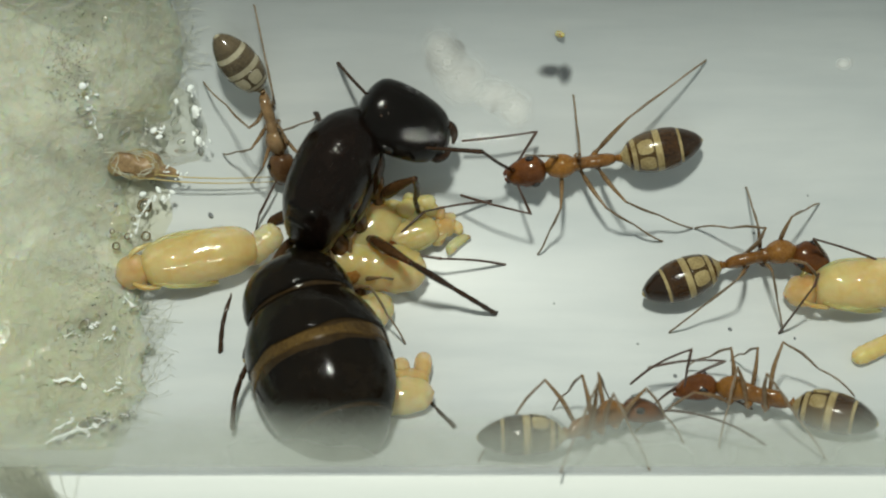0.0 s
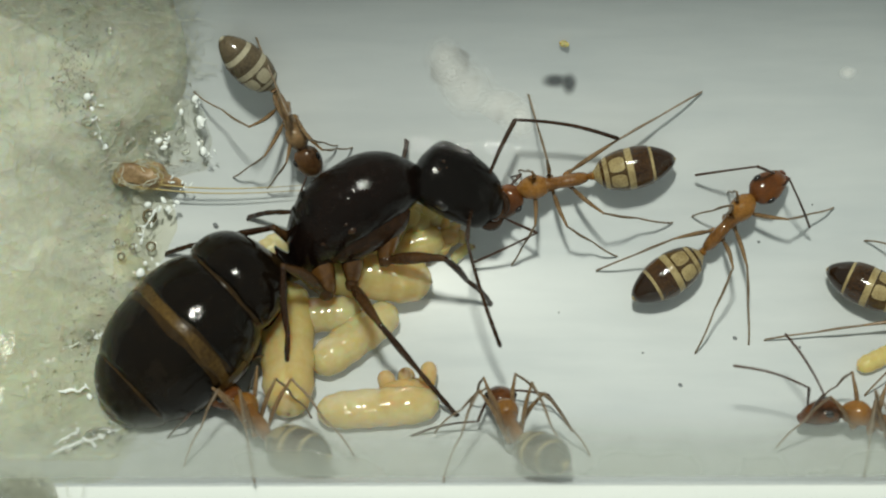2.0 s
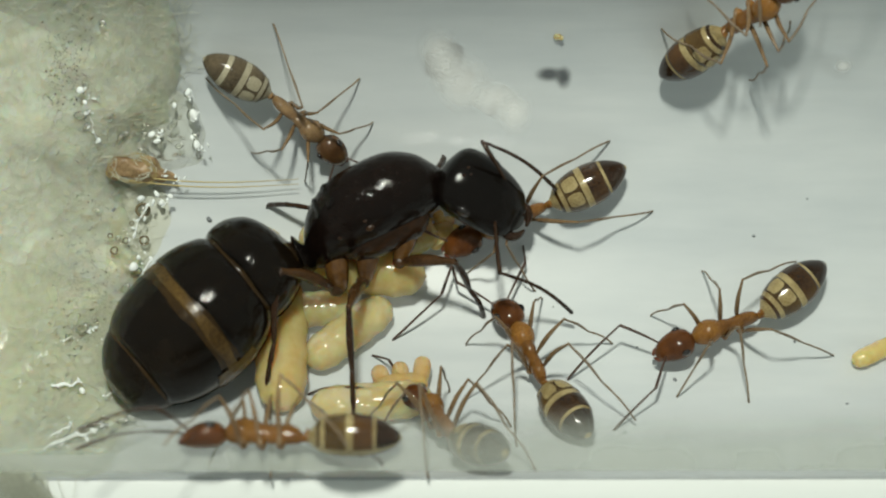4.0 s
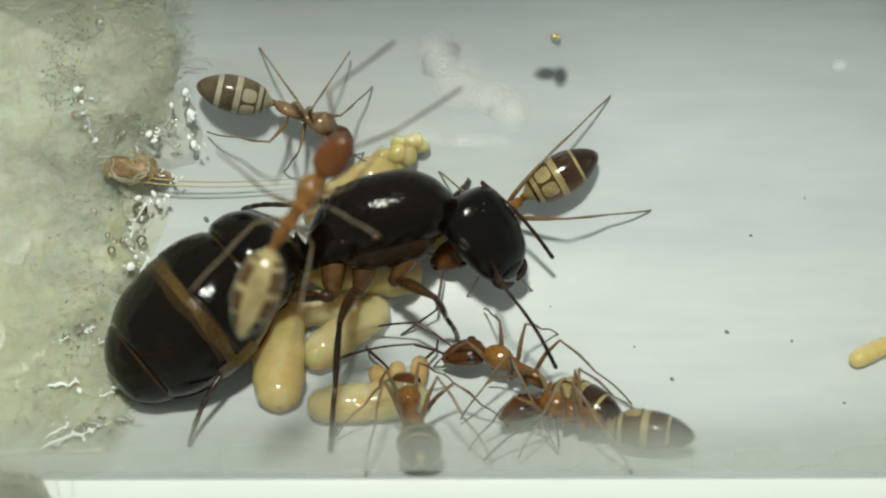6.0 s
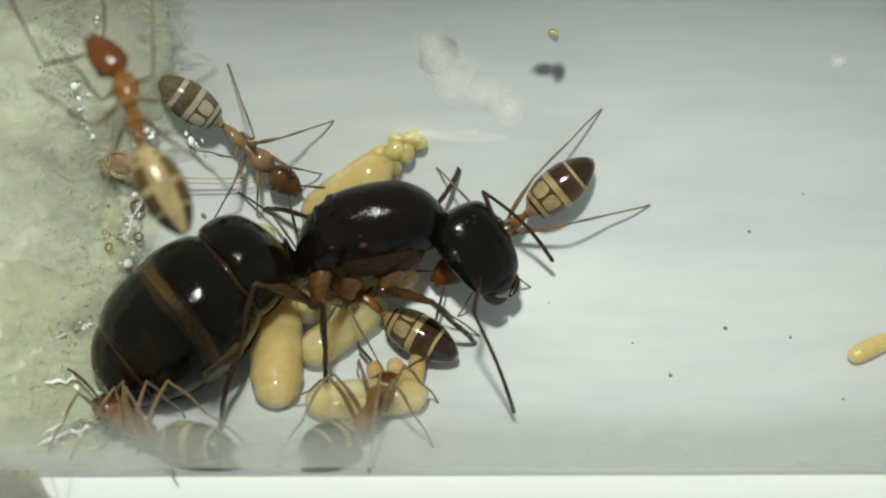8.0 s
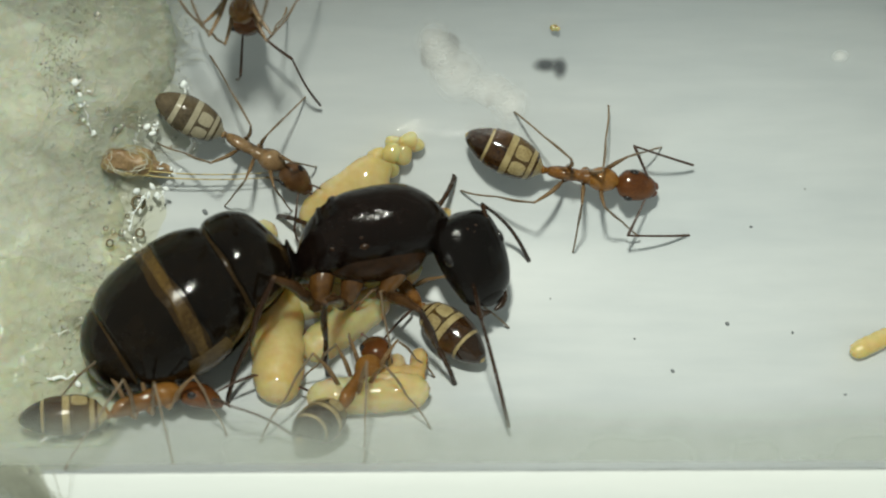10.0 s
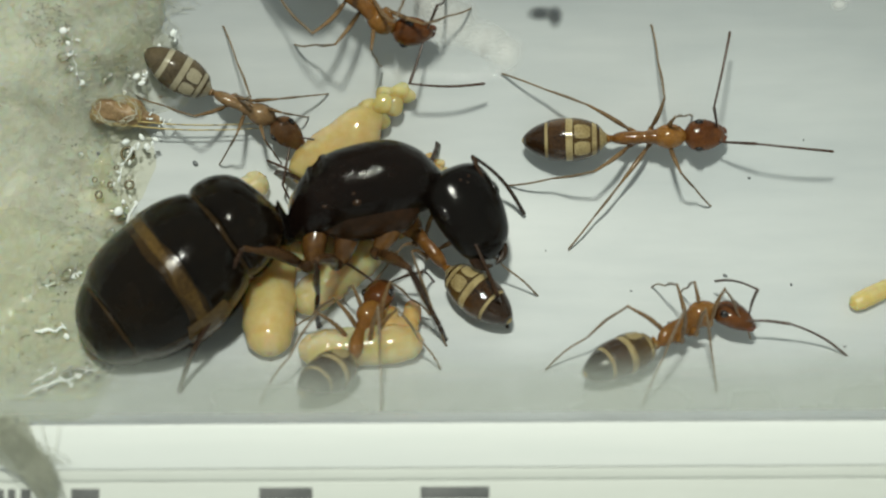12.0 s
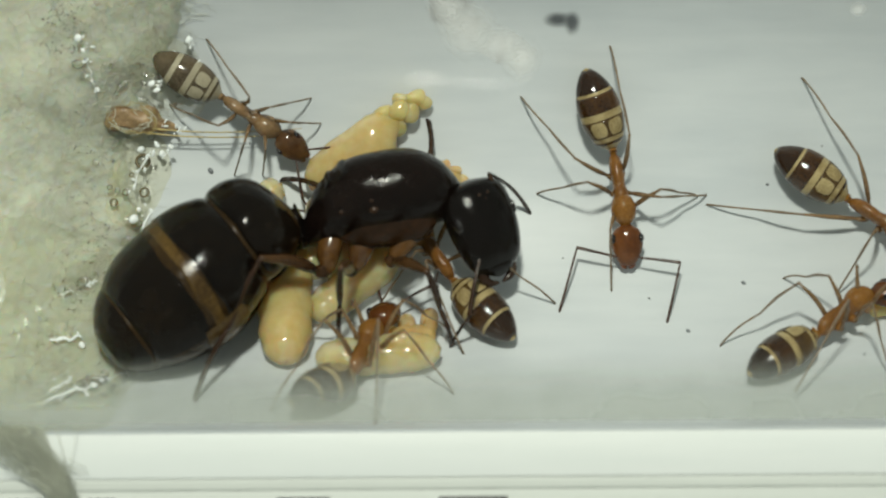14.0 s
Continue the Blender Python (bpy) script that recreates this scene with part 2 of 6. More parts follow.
G_MEMBRANE = material("grey_worker_gaster_membrane", (0.40, 0.37, 0.27), 0.18, (0.24, 0.21, 0.14), scale=3.2, bump=0.003, bump_scale=14, spec=0.35)
EYE = material("ant_eye", (0.012, 0.010, 0.010), 0.2, coat=0.4)
JAW = material("ant_mandible", (0.16, 0.045, 0.014), 0.3, (0.07, 0.02, 0.008), scale=4.0, coat=0.2)
PUPA = material("pale_brood_skin", (0.77, 0.635, 0.31), 0.14, (0.63, 0.46, 0.16), scale=1.1, bump=0.014, bump_scale=3.0, coat=0.1, sss=1.0, sss_radius=1.2, per_piece=0.06, alpha=0.62)
LARVA = material("cream_brood_skin", (0.78, 0.68, 0.40), 0.12, (0.64, 0.51, 0.22), scale=1.5, bump=0.016, bump_scale=3.5, coat=0.1, sss=1.0, sss_radius=1.2, alpha=0.56)
AMBER = material("amber_brood_skin", (0.72, 0.53, 0.25), 0.12, (0.58, 0.36, 0.12), scale=1.6, bump=0.012, bump_scale=3.5, coat=0.1, sss=0.9, sss_radius=0.7, alpha=0.64)


# ---------------------------------------------------------------- mesh tools (millimetres)
def part(name, bm, mat, parent=None, label="", smooth=True):
    """Links a bmesh drawn in millimetres as one mesh object."""
    bmesh.ops.recalc_face_normals(bm, faces=bm.faces)
    bm.transform(Matrix.Scale(MM, 4))
    me = bpy.data.meshes.new(name)
    bm.to_mesh(me)
    bm.free()
    if smooth:
        me.polygons.foreach_set("use_smooth", [True] * len(me.polygons))
    me.materials.append(mat)
    ob = new(name, me)
    ob.parent = parent
    if label:
        tagged(ob, label)
    return ob


def at(x, y, z, rx=0, ry=0, rz=0):
    return pose(x * MM, y * MM, z * MM, rx, ry, rz)


def catmull(vals, s):
    """Smooth value at s (0..len-1) through the rows of an array."""
    i = min(int(s), len(vals) - 2)
    f = s - i
    p0, p1, p2, p3 = vals[max(i - 1, 0)], vals[i], vals[i + 1], vals[min(i + 2, len(vals) - 1)]
    return 0.5 * (2 * p1 + (p2 - p0) * f + (2 * p0 - 5 * p1 + 4 * p2 - p3) * f * f + (3 * p1 - p0 - 3 * p2 + p3) * f ** 3)


def loft(sections, seg=20, sub=4, bm=None, flat=2.0, wobble=0.0):
    """A closed body through sections (x, y, z, half width, half height) along x."""
    bm = bm or bmesh.new()
    arr = np.array(sections, float)
    n = (len(arr) - 1) * sub
    rings = []
    for k in range(n + 1):
        x, y, z, w, h = catmull(arr, k / sub)
        w, h = max(w, 0.004), max(h, 0.004)
        ring = []
        for j in range(seg):
            a = 2 * math.pi * j / seg
            c, s = math.cos(a), math.sin(a)
            c, s = math.copysign(abs(c) ** (2 / flat), c), math.copysign(abs(s) ** (2 / flat), s)
            v = Vector((x, y + w * c, z + h * s))
            if wobble:
                v += wobble * noise.noise_vector(v * 2.2)
            ring.append(bm.verts.new(v))
        rings.append(ring)
    for a, b in zip(rings, rings[1:]):
        for j in range(seg):
            bm.faces.new((a[j], a[(j + 1) % seg], b[(j + 1) % seg], b[j]))
    bm.faces.new(rings[0][::-1])
    bm.faces.new(rings[-1])
    return bm


def tube(points, radii, seg=6, bm=None, sub=3):
    """A round thread through points with a radius at each."""
    bm = bm or bmesh.new()
    arr = np.array([(*p, r) for p, r in zip(points, radii)], float)
    n = (len(arr) - 1) * sub
    pts = [catmull(arr, k / sub) for k in range(n + 1)]
    rings = []
    for k, p in enumerate(pts):
        d = Vector(pts[min(k + 1, n)][:3]) - Vector(pts[max(k - 1, 0)][:3])
        d = d.normalized() if d.length > 1e-9 else Vector((1, 0, 0))
        u = d.cross(Vector((0, 0, 1)))
        u = u.normalized() if u.length > 0.05 else d.cross(Vector((0, 1, 0))).normalized()
        v = d.cross(u)
        rings.append([bm.verts.new(Vector(p[:3]) + max(float(p[3]), 0.002) * (math.cos(2 * math.pi * j / seg) * u + math.sin(2 * math.pi * j / seg) * v)) for j in range(seg)])
    for a, b in zip(rings, rings[1:]):
        for j in range(seg):
            bm.faces.new((a[j], a[(j + 1) % seg], b[(j + 1) % seg], b[j]))
    bm.faces.new(rings[0][::-1])
    bm.faces.new(rings[-1])
    return bm


def lump(bm, x, y, z, rx, ry, rz, rough=0.0, seg=14, turn=0):
    """An uneven ball added to bm."""
    m = Matrix.Translation((x, y, z)) @ Matrix.Rotation(radians(turn), 4, "Z") @ Matrix.Diagonal((rx, ry, rz, 1))
    made = bmesh.ops.create_uvsphere(bm, u_segments=seg, v_segments=max(6, seg // 2 + 1), radius=1.0, matrix=m)
    if rough:
        for v in made["verts"]:
            v.co += rough * noise.noise_vector(v.co * 1.7)
    return bm


# ---------------------------------------------------------------- the tube
HALF, RISE, POWER, MID = 8.65, 8.0, 2.0, 1.35


def _section(th):
    c, s = math.cos(th), math.sin(th)
    return (MID - HALF * math.copysign(abs(s) ** (2 / POWER), s), RISE - RISE * math.copysign(abs(c) ** (2 / POWER), c))


_ring = np.array([_section(a) for a in np.linspace(0, 2 * math.pi, 2001)])
_girth = np.concatenate([[0], np.cumsum(np.hypot(*np.diff(_ring, axis=0).T))])
ROUND = float(_girth[-1])


def inside(u):
    """(y, z) on the inner wall, u mm round it from the middle of the floor."""
    u = u % ROUND
    return float(np.interp(u, _girth, _ring[:, 0])), float(np.interp(u, _girth, _ring[:, 1]))


def wall_frame(x, u):
    """Place on the inner wall, its direction round the tube and its inward normal."""
    (y0, z0), (y1, z1), (y, z) = inside(u - 0.15), inside(u + 0.15), inside(u)
    t = Vector((0, y1 - y0, z1 - z0)).normalized()
    return Vector((x, y, z)), t, Vector((1, 0, 0)).cross(t) * -1


def floor_z(y):
    k = min(abs((y - MID) / HALF), 0.999)
    return RISE * (1 - (1 - k ** POWER) ** (1 / POWER))


def sheet(u0, u1, n, x0, x1, thick):
    """A curved length of the tube's wall with thickness outwards."""
    bm = bmesh.new()
    cols = []
    for k in range(n + 1):
        p, t, nn = wall_frame(0, u0 + (u1 - u0) * k / n)
        q = p - nn * thick
        cols.append([bm.verts.new((x, a.y, a.z)) for a in (p, q) for x in (x0, x1)])
    for a, b in zip(cols, cols[1:]):
        bm.faces.new((a[0], a[1], b[1], b[0]))
        bm.faces.new((a[2], b[2], b[3], a[3]))
        bm.faces.new((a[0], b[0], b[2], a[2]))
        bm.faces.new((a[1], a[3], b[3], b[1]))
    for c in (cols[0], cols[-1]):
        bm.faces.new((c[0], c[2], c[3], c[1]))
    return bm


def box(x0, x1, y0, y1, z0, z1, bevel=0.0):
    bm = bmesh.new()
    bmesh.ops.create_cube(bm, size=1)
    for v in bm.verts:
        v.co = Vector(((x0 + x1) / 2 + v.co.x * (x1 - x0), (y0 + y1) / 2 + v.co.y * (y1 - y0), (z0 + z1) / 2 + v.co.z * (z1 - z0)))
    if bevel:
        bmesh.ops.bevel(bm, geom=bm.edges[:], offset=bevel, segments=3, affect="EDGES", profile=0.5)
    return bm


tagged(part("floor", sheet(-ROUND / 4 + 3.7, ROUND / 4, 90, -32, 32, 0.06), FLOOR), "milky white curved plastic floor of the nest tube", "floor", kind="structure")
roof = tagged(part("ceiling", sheet(ROUND / 4, ROUND * 3 / 4 + 3.7, 110, -32, 32, 0.5), GLASS), "clear plastic roof of the nest tube", "ceiling", kind="structure")
roof.visible_shadow = False
# not a part of the tube: flat sheet added to carry the painted haze
haze_sheet = tagged(part("fogged_glass", box(-31, 31, -6.95, -4.8, 9.75, 9.77), EDGE_HAZE, smooth=False), "added milky sheet that hazes the view beside the tube's edge", "fogged glass", kind="structure")
haze_sheet.visible_shadow = False
# rim and table outside the floor
tagged(part("wall_south", box(-32, 32, -8.80, -7.365, -0.88, 7.985, 0.02), RIM), "white plastic rim along the tube's side", "wall", kind="structure")
tagged(part("trim", box(-32, 32, -9.20, -8.802, -0.88, 7.93, 0.05), GROOVE), "grey groove along the white rim", "trim", kind="structure")
tagged(part("wall_outer", box(-32, 32, -12.5, -9.202, -0.88, 7.90, 0.06), GROOVE), "pale grey plastic foot beside the tube's rim", "wall", kind="structure")
tagged(part("wall_north", box(-32, 32, 9.85, 14, -0.88, 4.0, 0.02), RIM), "white plastic rim along the tube's far side", "wall", kind="structure")
tagged(part("ground", box(-250, 250, -250, 250, -3.0, -0.9), PAPER, smooth=False), "grey board on which the nest tube lies", "table", kind="structure")
tagged(part("wall_east", box(31.5, 32.5, -7.2, 9.8, 0.1, 15.5, 0.1), RIM), "white plastic end of the nest tube", "wall", kind="structure")


MARK = material("dark_print", (0.15, 0.155, 0.155), 0.6, (0.09, 0.095, 0.095), scale=2.0)
for x, w in ((-4.7, .85), (.7, 1.1), (-11.1, .45), (-13.0, .16), (-13.45, .12), (-13.9, .2)):
    tagged(part("printed_mark", box(x - w, x + w, -9.80, -9.42, 7.895, 7.912, .008), MARK), "dark printed bar on the pale plastic foot", "mark", "printed marks")


# ---------------------------------------------------------------- cotton plug
EDGE_Y = (-12, -8.8, -7.8, -5.2, -3.2, -0.6, 0.8, 2.8, 4.8, 7.0, 8.8, 12)
EDGE_X = (-13.0, -12.0, -11.6, -10.6, -10.3, -10.7, -11.0, -11.1, -9.7, -9.1, -9.3, -9.5)


def cotton_edge(y):
    return float(np.interp(y, EDGE_Y, EDGE_X))


def cotton_top(x, y):
    """Height of the plug's upper face over the floor."""
    d = cotton_edge(y) - x + 0.5 * noise.noise(Vector((x * 0.9, y * 0.9, 3.1)))
    if d <= 0:
        return -0.2
    h = 3.4 * (1 - math.exp(-d * 0.22))
    h += (0.26 * noise.noise(Vector((x * 0.35, y * 0.35, 0.3))) + 0.045 * noise.noise(Vector((x * 1.1, y * 1.1, 7)))) * min(1, d * 0.5)
    return max(h, 0.02)


def plug_z(x, y):
    """Height of the plug's upper face in the tube."""
    f = floor_z(max(min(y, 9.2), -6.6))
    d = max(0.0, min(1.0, (cotton_edge(y) - x) / 4.0))
    top = cotton_top(x, y)
    return min(max(f * (1 - 0.7 * d) + max(top, -0.1), f + min(top, 0.3)), 12.0)


def cotton_plug():
    bm = bmesh.new()
    nx, ny = 120, 170
    grid = []
    for j in range(ny + 1):
        y = -7.2 + 16.9 * j / ny
        row = []
        for i in range(nx + 1):
            x = -30 + (cotton_edge(y) + 0.6 + 30) * (i / nx) ** 0.62
            z = plug_z(x, y)
            row.append(bm.verts.new((x, y, z)))
        grid.append(row)
    for a, b in zip(grid, grid[1:]):
        for i in range(nx):
            bm.faces.new((a[i], a[i + 1], b[i + 1], b[i]))
    plug = tagged(part("cotton_plug", bm, COTTON), "matted off-white cotton plug, damp and speckled with mould", "cotton")
    rnd = random.Random(4)
    bm = bmesh.new()
    for k in range(4500):
        y = rnd.uniform(-7.1, 9.3)
        depth = rnd.random() ** 1.6 * 7.5
        x = cotton_edge(y) - depth + 0.25
        z = plug_z(x, y) + rnd.uniform(0, 0.1)
        a, bend, ln = rnd.uniform(0, 2 * math.pi), rnd.uniform(-1.6, 1.6), rnd.uniform(0.6, 2.2)
        if depth < 0.8:
            ln *= 0.6
        pts = []
        px, py = x, y
        for i in range(5):
            pts.append((px, py, max(plug_z(px, py), floor_z(max(min(py, 9.2), -6.6)) + .02) + 0.03 + 0.08 * (1 + math.sin(i * 1.3 + a))))
            px += ln / 4 * math.cos(a)
            py += ln / 4 * math.sin(a)
            a += bend * 0.45
        r = rnd.uniform(0.003, 0.0065)
        tube(pts, [r] * 5, 3, bm, 2)
    tagged(part("fibre", bm, FIBRE, plug, "fine loose cotton fibres"), kind="stuff")
    bm = bmesh.new()
    for k in range(520):
        cx, cy, sp = rnd.choice(((-13.1, 6.3, 0.7), (-12.9, 5.6, 0.8), (-13.4, -4.6, 0.9), (-12.6, -3.0, 0.9), (-12.3, 1.0, 1.0), (-11.8, -1.5, 1.0), (-12.4, 8.0, 1.0), (-13.9, -6.6, 1.0)))
        x, y = rnd.gauss(cx, sp * 0.45), rnd.gauss(cy, sp)
        x = min(x, cotton_edge(y) - 0.2)
        z = plug_z(x, y) + 0.03
        if k % 3:
            w, ln = rnd.uniform(0, 6.28), rnd.uniform(.08, .26)
            tube([(x, y, z), (x + .5 * ln * math.cos(w), y + .5 * ln * math.sin(w), z + .05), (x + ln * math.cos(w + .6), y + ln * math.sin(w + .6), z + .02)], [rnd.uniform(.004, .010)] * 3, 4, bm, 2)
        else:
            r = rnd.uniform(0.012, 0.036)
            lump(bm, x, y, z, r * rnd.uniform(0.8, 2.0), r, r, 0.02, 6, rnd.uniform(0, 180))
    tagged(part("mould", bm, SPECK, plug, "dark specks of mould"), kind="stuff")
    # dark wisp that hangs over the rim
    bm = bmesh.new()
    for k in range(240):
        x0, y0 = rnd.gauss(-14.3, 0.62), -6.9 + rnd.uniform(-0.5, 0.5)
        x1, y1 = -12.2 + rnd.gauss(0, 0.2), rnd.uniform(-9.9, -8.4)
        pts = [(x0 + (x1 - x0) * f + rnd.gauss(0, 0.1), y0 + (y1 - y0) * f + rnd.gauss(0, 0.1), 8.2 + rnd.uniform(0, 0.6) * (1 - f)) for f in (0, 0.33, 0.66, 1)]
        tube(pts, [rnd.uniform(0.004, 0.016)] * 4, 3, bm, 2)
    tagged(part("wisp", bm, WISP, plug, "grey wet wisp of cotton over the rim"), kind="stuff")
    return plug


plug = cotton_plug()


def wet_strands():
    """Wet strands near the plug's edge, their glints painted white: x, y, length, angle."""
    rnd = random.Random(12)
    for x, y, ln, ang in ((-12.2, 5.4, .3, 60), (-12.1, 4.4, 1.1, 280), (-8.67, 5.5, .3, 70), (-8.5, 4.77, .4, 70), (-8.4, 3.7, .3, 290), (-9.87, 4.06, .25, 55), (-9.65, 2.85, .25, 52),
                          (-9.2, 2.6, .3, 62), (-10.5, 1.2, 1.5, 68), (-9.7, 1.7, .3, 55), (-10.4, -.6, .75, 72), (-10.95, -1.8, .35, 310), (-13.0, -2.95, .6, 20), (-12.25, -2.6, .4, 28),
                          (-11.6, -3.05, .4, 18), (-12.85, -5.95, .8, 35), (-12.5, -6.2, 1.7, 22), (-11.4, -5.82, .5, 15), (-12.8, -4.5, 1.0, 2), (-11.3, -4.8, .6, 14)):
        c, sn = math.cos(radians(ang)), math.sin(radians(ang))
        pts = []
        for k in range(6):
            f = (k / 5 - .5) * ln
            px, py = x + f * c + rnd.gauss(0, .04), y + f * sn + rnd.gauss(0, .04)
            pts.append((px, py, max(plug_z(px, py) + .12, floor_z(py) + .9)))
        bm = tube(pts, [.008] + [rnd.uniform(.012, .035) * (2.2 if ln > .7 and y < 0 else 1) for _ in range(4)] + [.008], 7)
        # white flecks along the strand paint its glints
        for _ in range(3 + int(ln * 6)):
            px, py, pz = rnd.choice(pts)
            r = rnd.uniform(.02, .085) * rnd.random() + .015
            lump(bm, px + rnd.gauss(0, .10), py + rnd.gauss(0, .13), pz + rnd.uniform(0, .06), r * rnd.uniform(.9, 2.2), r * rnd.uniform(.6, 1.1), r * .6, .07, 10, ang + rnd.gauss(0, 60))
        part("wet_strand", bm, STRAND_GLINT, plug, "white wet strand with painted glints")


wet_strands()

# white beads stand in for glints of light on the wet film
for x, y, r in ((-8.8, 5.6, .12), (-8.65, 4.85, .19), (-8.72, 4.7, .10), (-8.6, 3.75, .13), (-8.75, 4.0, .08), (-10.1, 4.15, .12), (-9.3, 5.1, .08), (-12.45, 5.6, .12), (-12.3, 5.2, .07), (-10.75, -.45, .14), (-10.6, -.15, .09), (-10.55, 1.9, .12), (-9.85, 1.75, .10)):
    glint = lump(bmesh.new(), x, y, max(plug_z(x, y), floor_z(y)) + .62, r, r * 1.15, r * .5, .10, 12, 40 * x)
    part("wet_glint", glint, STRAND_GLINT, plug, "white bead painted for a glint on the wet film")


# ---------------------------------------------------------------- wet film, drops and debris
def film(name, label, outline, z, bumpy, mat=WET, seed=1, category="water film"):
    """A thin, wrinkled, wet skin with a rounded rim; outline is (centre x, centre y, radius x, radius y, turn)."""
    cx, cy, rx, ry, turn = outline
    bm = bmesh.new()
    m = Matrix.Rotation(radians(turn), 3, "Z")
    rings = []
    for k in range(13):
        f = k / 12
        row = []
        for j in range(40):
            a = 2 * math.pi * j / 40
            wob = 1 + 0.22 * noise.noise(Vector((2.0 * math.cos(a), 2.0 * math.sin(a), seed * 3.7)))
            p = m @ Vector((rx * wob * f * math.cos(a), ry * wob * f * math.sin(a), 0))
            x, y = cx + p.x, cy + p.y
            h = z * (1 - f ** 4) + bumpy * noise.fractal(Vector((x * 1.1, y * 1.1, seed)), 1.0, 2.0, 3) * (1 - f * f)
            row.append(bm.verts.new((x, y, max(floor_z(y) + 0.03 + h, floor_z(y) + 0.02, plug_z(x, y) + 0.04 + 0.5 * h))))
        rings.append(row)
    for a, b in zip(rings, rings[1:]):
        for j in range(40):
            bm.faces.new((a[j], a[(j + 1) % 40], b[(j + 1) % 40], b[j]))
    ob = tagged(part(name, bm, mat), label, category)
    ob.visible_shadow = False
    return ob


film("water_film", "glistening wrinkled water film at the cotton's edge", (-9.7, 4.3, 1.35, 1.55, 20), 0.5, 0.3, seed=1)
film("water_film", "wet clear skin below the cotton's edge", (-14.2, -4.4, 3.5, 4.3, 0), 0.3, 0.2, mat=WET_DARK, seed=2)
film("water_film", "yellowish wet film beside the brown husk", (-10.7, 1.0, 1.0, 1.8, -14), 0.4, 0.3, mat=WET_STRAW, seed=3)


def drops():
    rnd = random.Random(9)
    spots = [(-8.72, 4.85, .17), (-8.66, 4.1, .13), (-9.97, 4.05, .14), (-12.5, 4.8, .14), (-12.4, 4.4, .10), (-8.85, 5.6, .12), (-12.5, -2.65, .17),
             (-12.9, -2.9, .12), (-10.9, -.6, .18), (-11.1, -1.2, .13), (-12.2, -6.0, .16), (-11.7, -5.85, .16), (-12.7, -6.3, .14), (-9.9, 2.9, .1), (-10.2, 2.4, .1),
             (-11.6, 7.9, .12), (-9.4, 4.5, .1), (-10.5, -3.6, .08), (-9.2, 3.8, .09)]
    for k in range(64):
        y = rnd.choice((rnd.gauss(4.4, .8), rnd.gauss(1.0, .9), rnd.gauss(-2.4, .6), rnd.gauss(-5.8, .5), rnd.gauss(3.6, .6)))
        spots.append((cotton_edge(y) - abs(rnd.gauss(0, .9)) + .2, y, rnd.uniform(.03, .11)))
    for x, y, r in spots:
        z = max(plug_z(x, y) + .08, floor_z(y) + .5)
        bm = lump(bmesh.new(), 0, 0, 0, r * rnd.uniform(1.2, 2.6), r * 1.2, r * 0.55, 0.09, 16, rnd.uniform(-30, 70))
        d = tagged(part("water_drop", bm, DROP), "bright clear water drop on the damp cotton", "water drop", "drops on the cotton")
        d.matrix_world = at(x, y, z)


drops()


def bubbles():
    """Air bubbles caught in the straw-coloured film: a brown rim round a clear dome."""
    for x, y, r in ((-10.5, 1.52, .22), (-10.45, .45, .15), (-11.1, .45, .10), (-11.45, .1, .12), (-10.9, 1.05, .07), (-11.6, .62, .08)):
        z = max(plug_z(x, y), floor_z(y)) + .5
        ring = [(r * math.cos(k * math.pi / 6), r * math.sin(k * math.pi / 6), 0) for k in range(13)]
        ob = part("air_bubble", tube(ring, [r * .24] * 13, 6), BUBBLE)
        part("dome", lump(bmesh.new(), 0, 0, -.02, r, r, r * .5, 0, 14), DROP, ob, "clear shining dome")
        tagged(ob, "round brown-rimmed air bubble in the wet film", "bubble", "bubbles in the film").matrix_world = at(x, y, z)


bubbles()


def husk():
    bm = loft([(-1.05, 0, 0.3, .08, .06), (-0.95, 0.05, 0.35, .40, .26), (-0.4, 0.05, 0.42, .46, .32), (0.2, 0.02, 0.38, .42, .28), (.8, -0.1, 0.32, .26, .18), (1.25, -0.2, 0.3, .10, .08), (1.4, -0.22, .28, .03, .03)], 18, 6, wobble=0.24)
    ob = part("seed_husk", bm, HUSK)
    ob.matrix_world = at(-10.6, 2.95, 0.5, 0, 0, -3)
    tagged(ob, "brown dry husk tangled in straw-coloured fibres", "husk")
    rnd = random.Random(2)
    for k in range(30):
        a = rnd.uniform(0, 6.3)
        pts = [(0.75 * math.cos(a + f) - .2 + rnd.gauss(0, .2), 0.45 * math.sin(a + f) + rnd.gauss(0, .1), 0.75 + rnd.uniform(-.1, .1)) for f in (0, .7, 1.4, 2.1)]
        part("fibre", tube(pts, [rnd.uniform(.005, .012)] * 4, 4), GOLD if k % 2 else FIBRE, ob)
    for dy, z in ((-0.35, 0.35), (-0.52, 0.3)):
        part("straw", tube([(-0.3, dy + 0.1, z + .2), (1.5, dy, z + .1), (3.4, dy + 0.06, z), (5.6, dy + .28, z - .1)], [0.03, .028, .022, .010], 5), GOLD, ob, "long golden fibre")


husk()


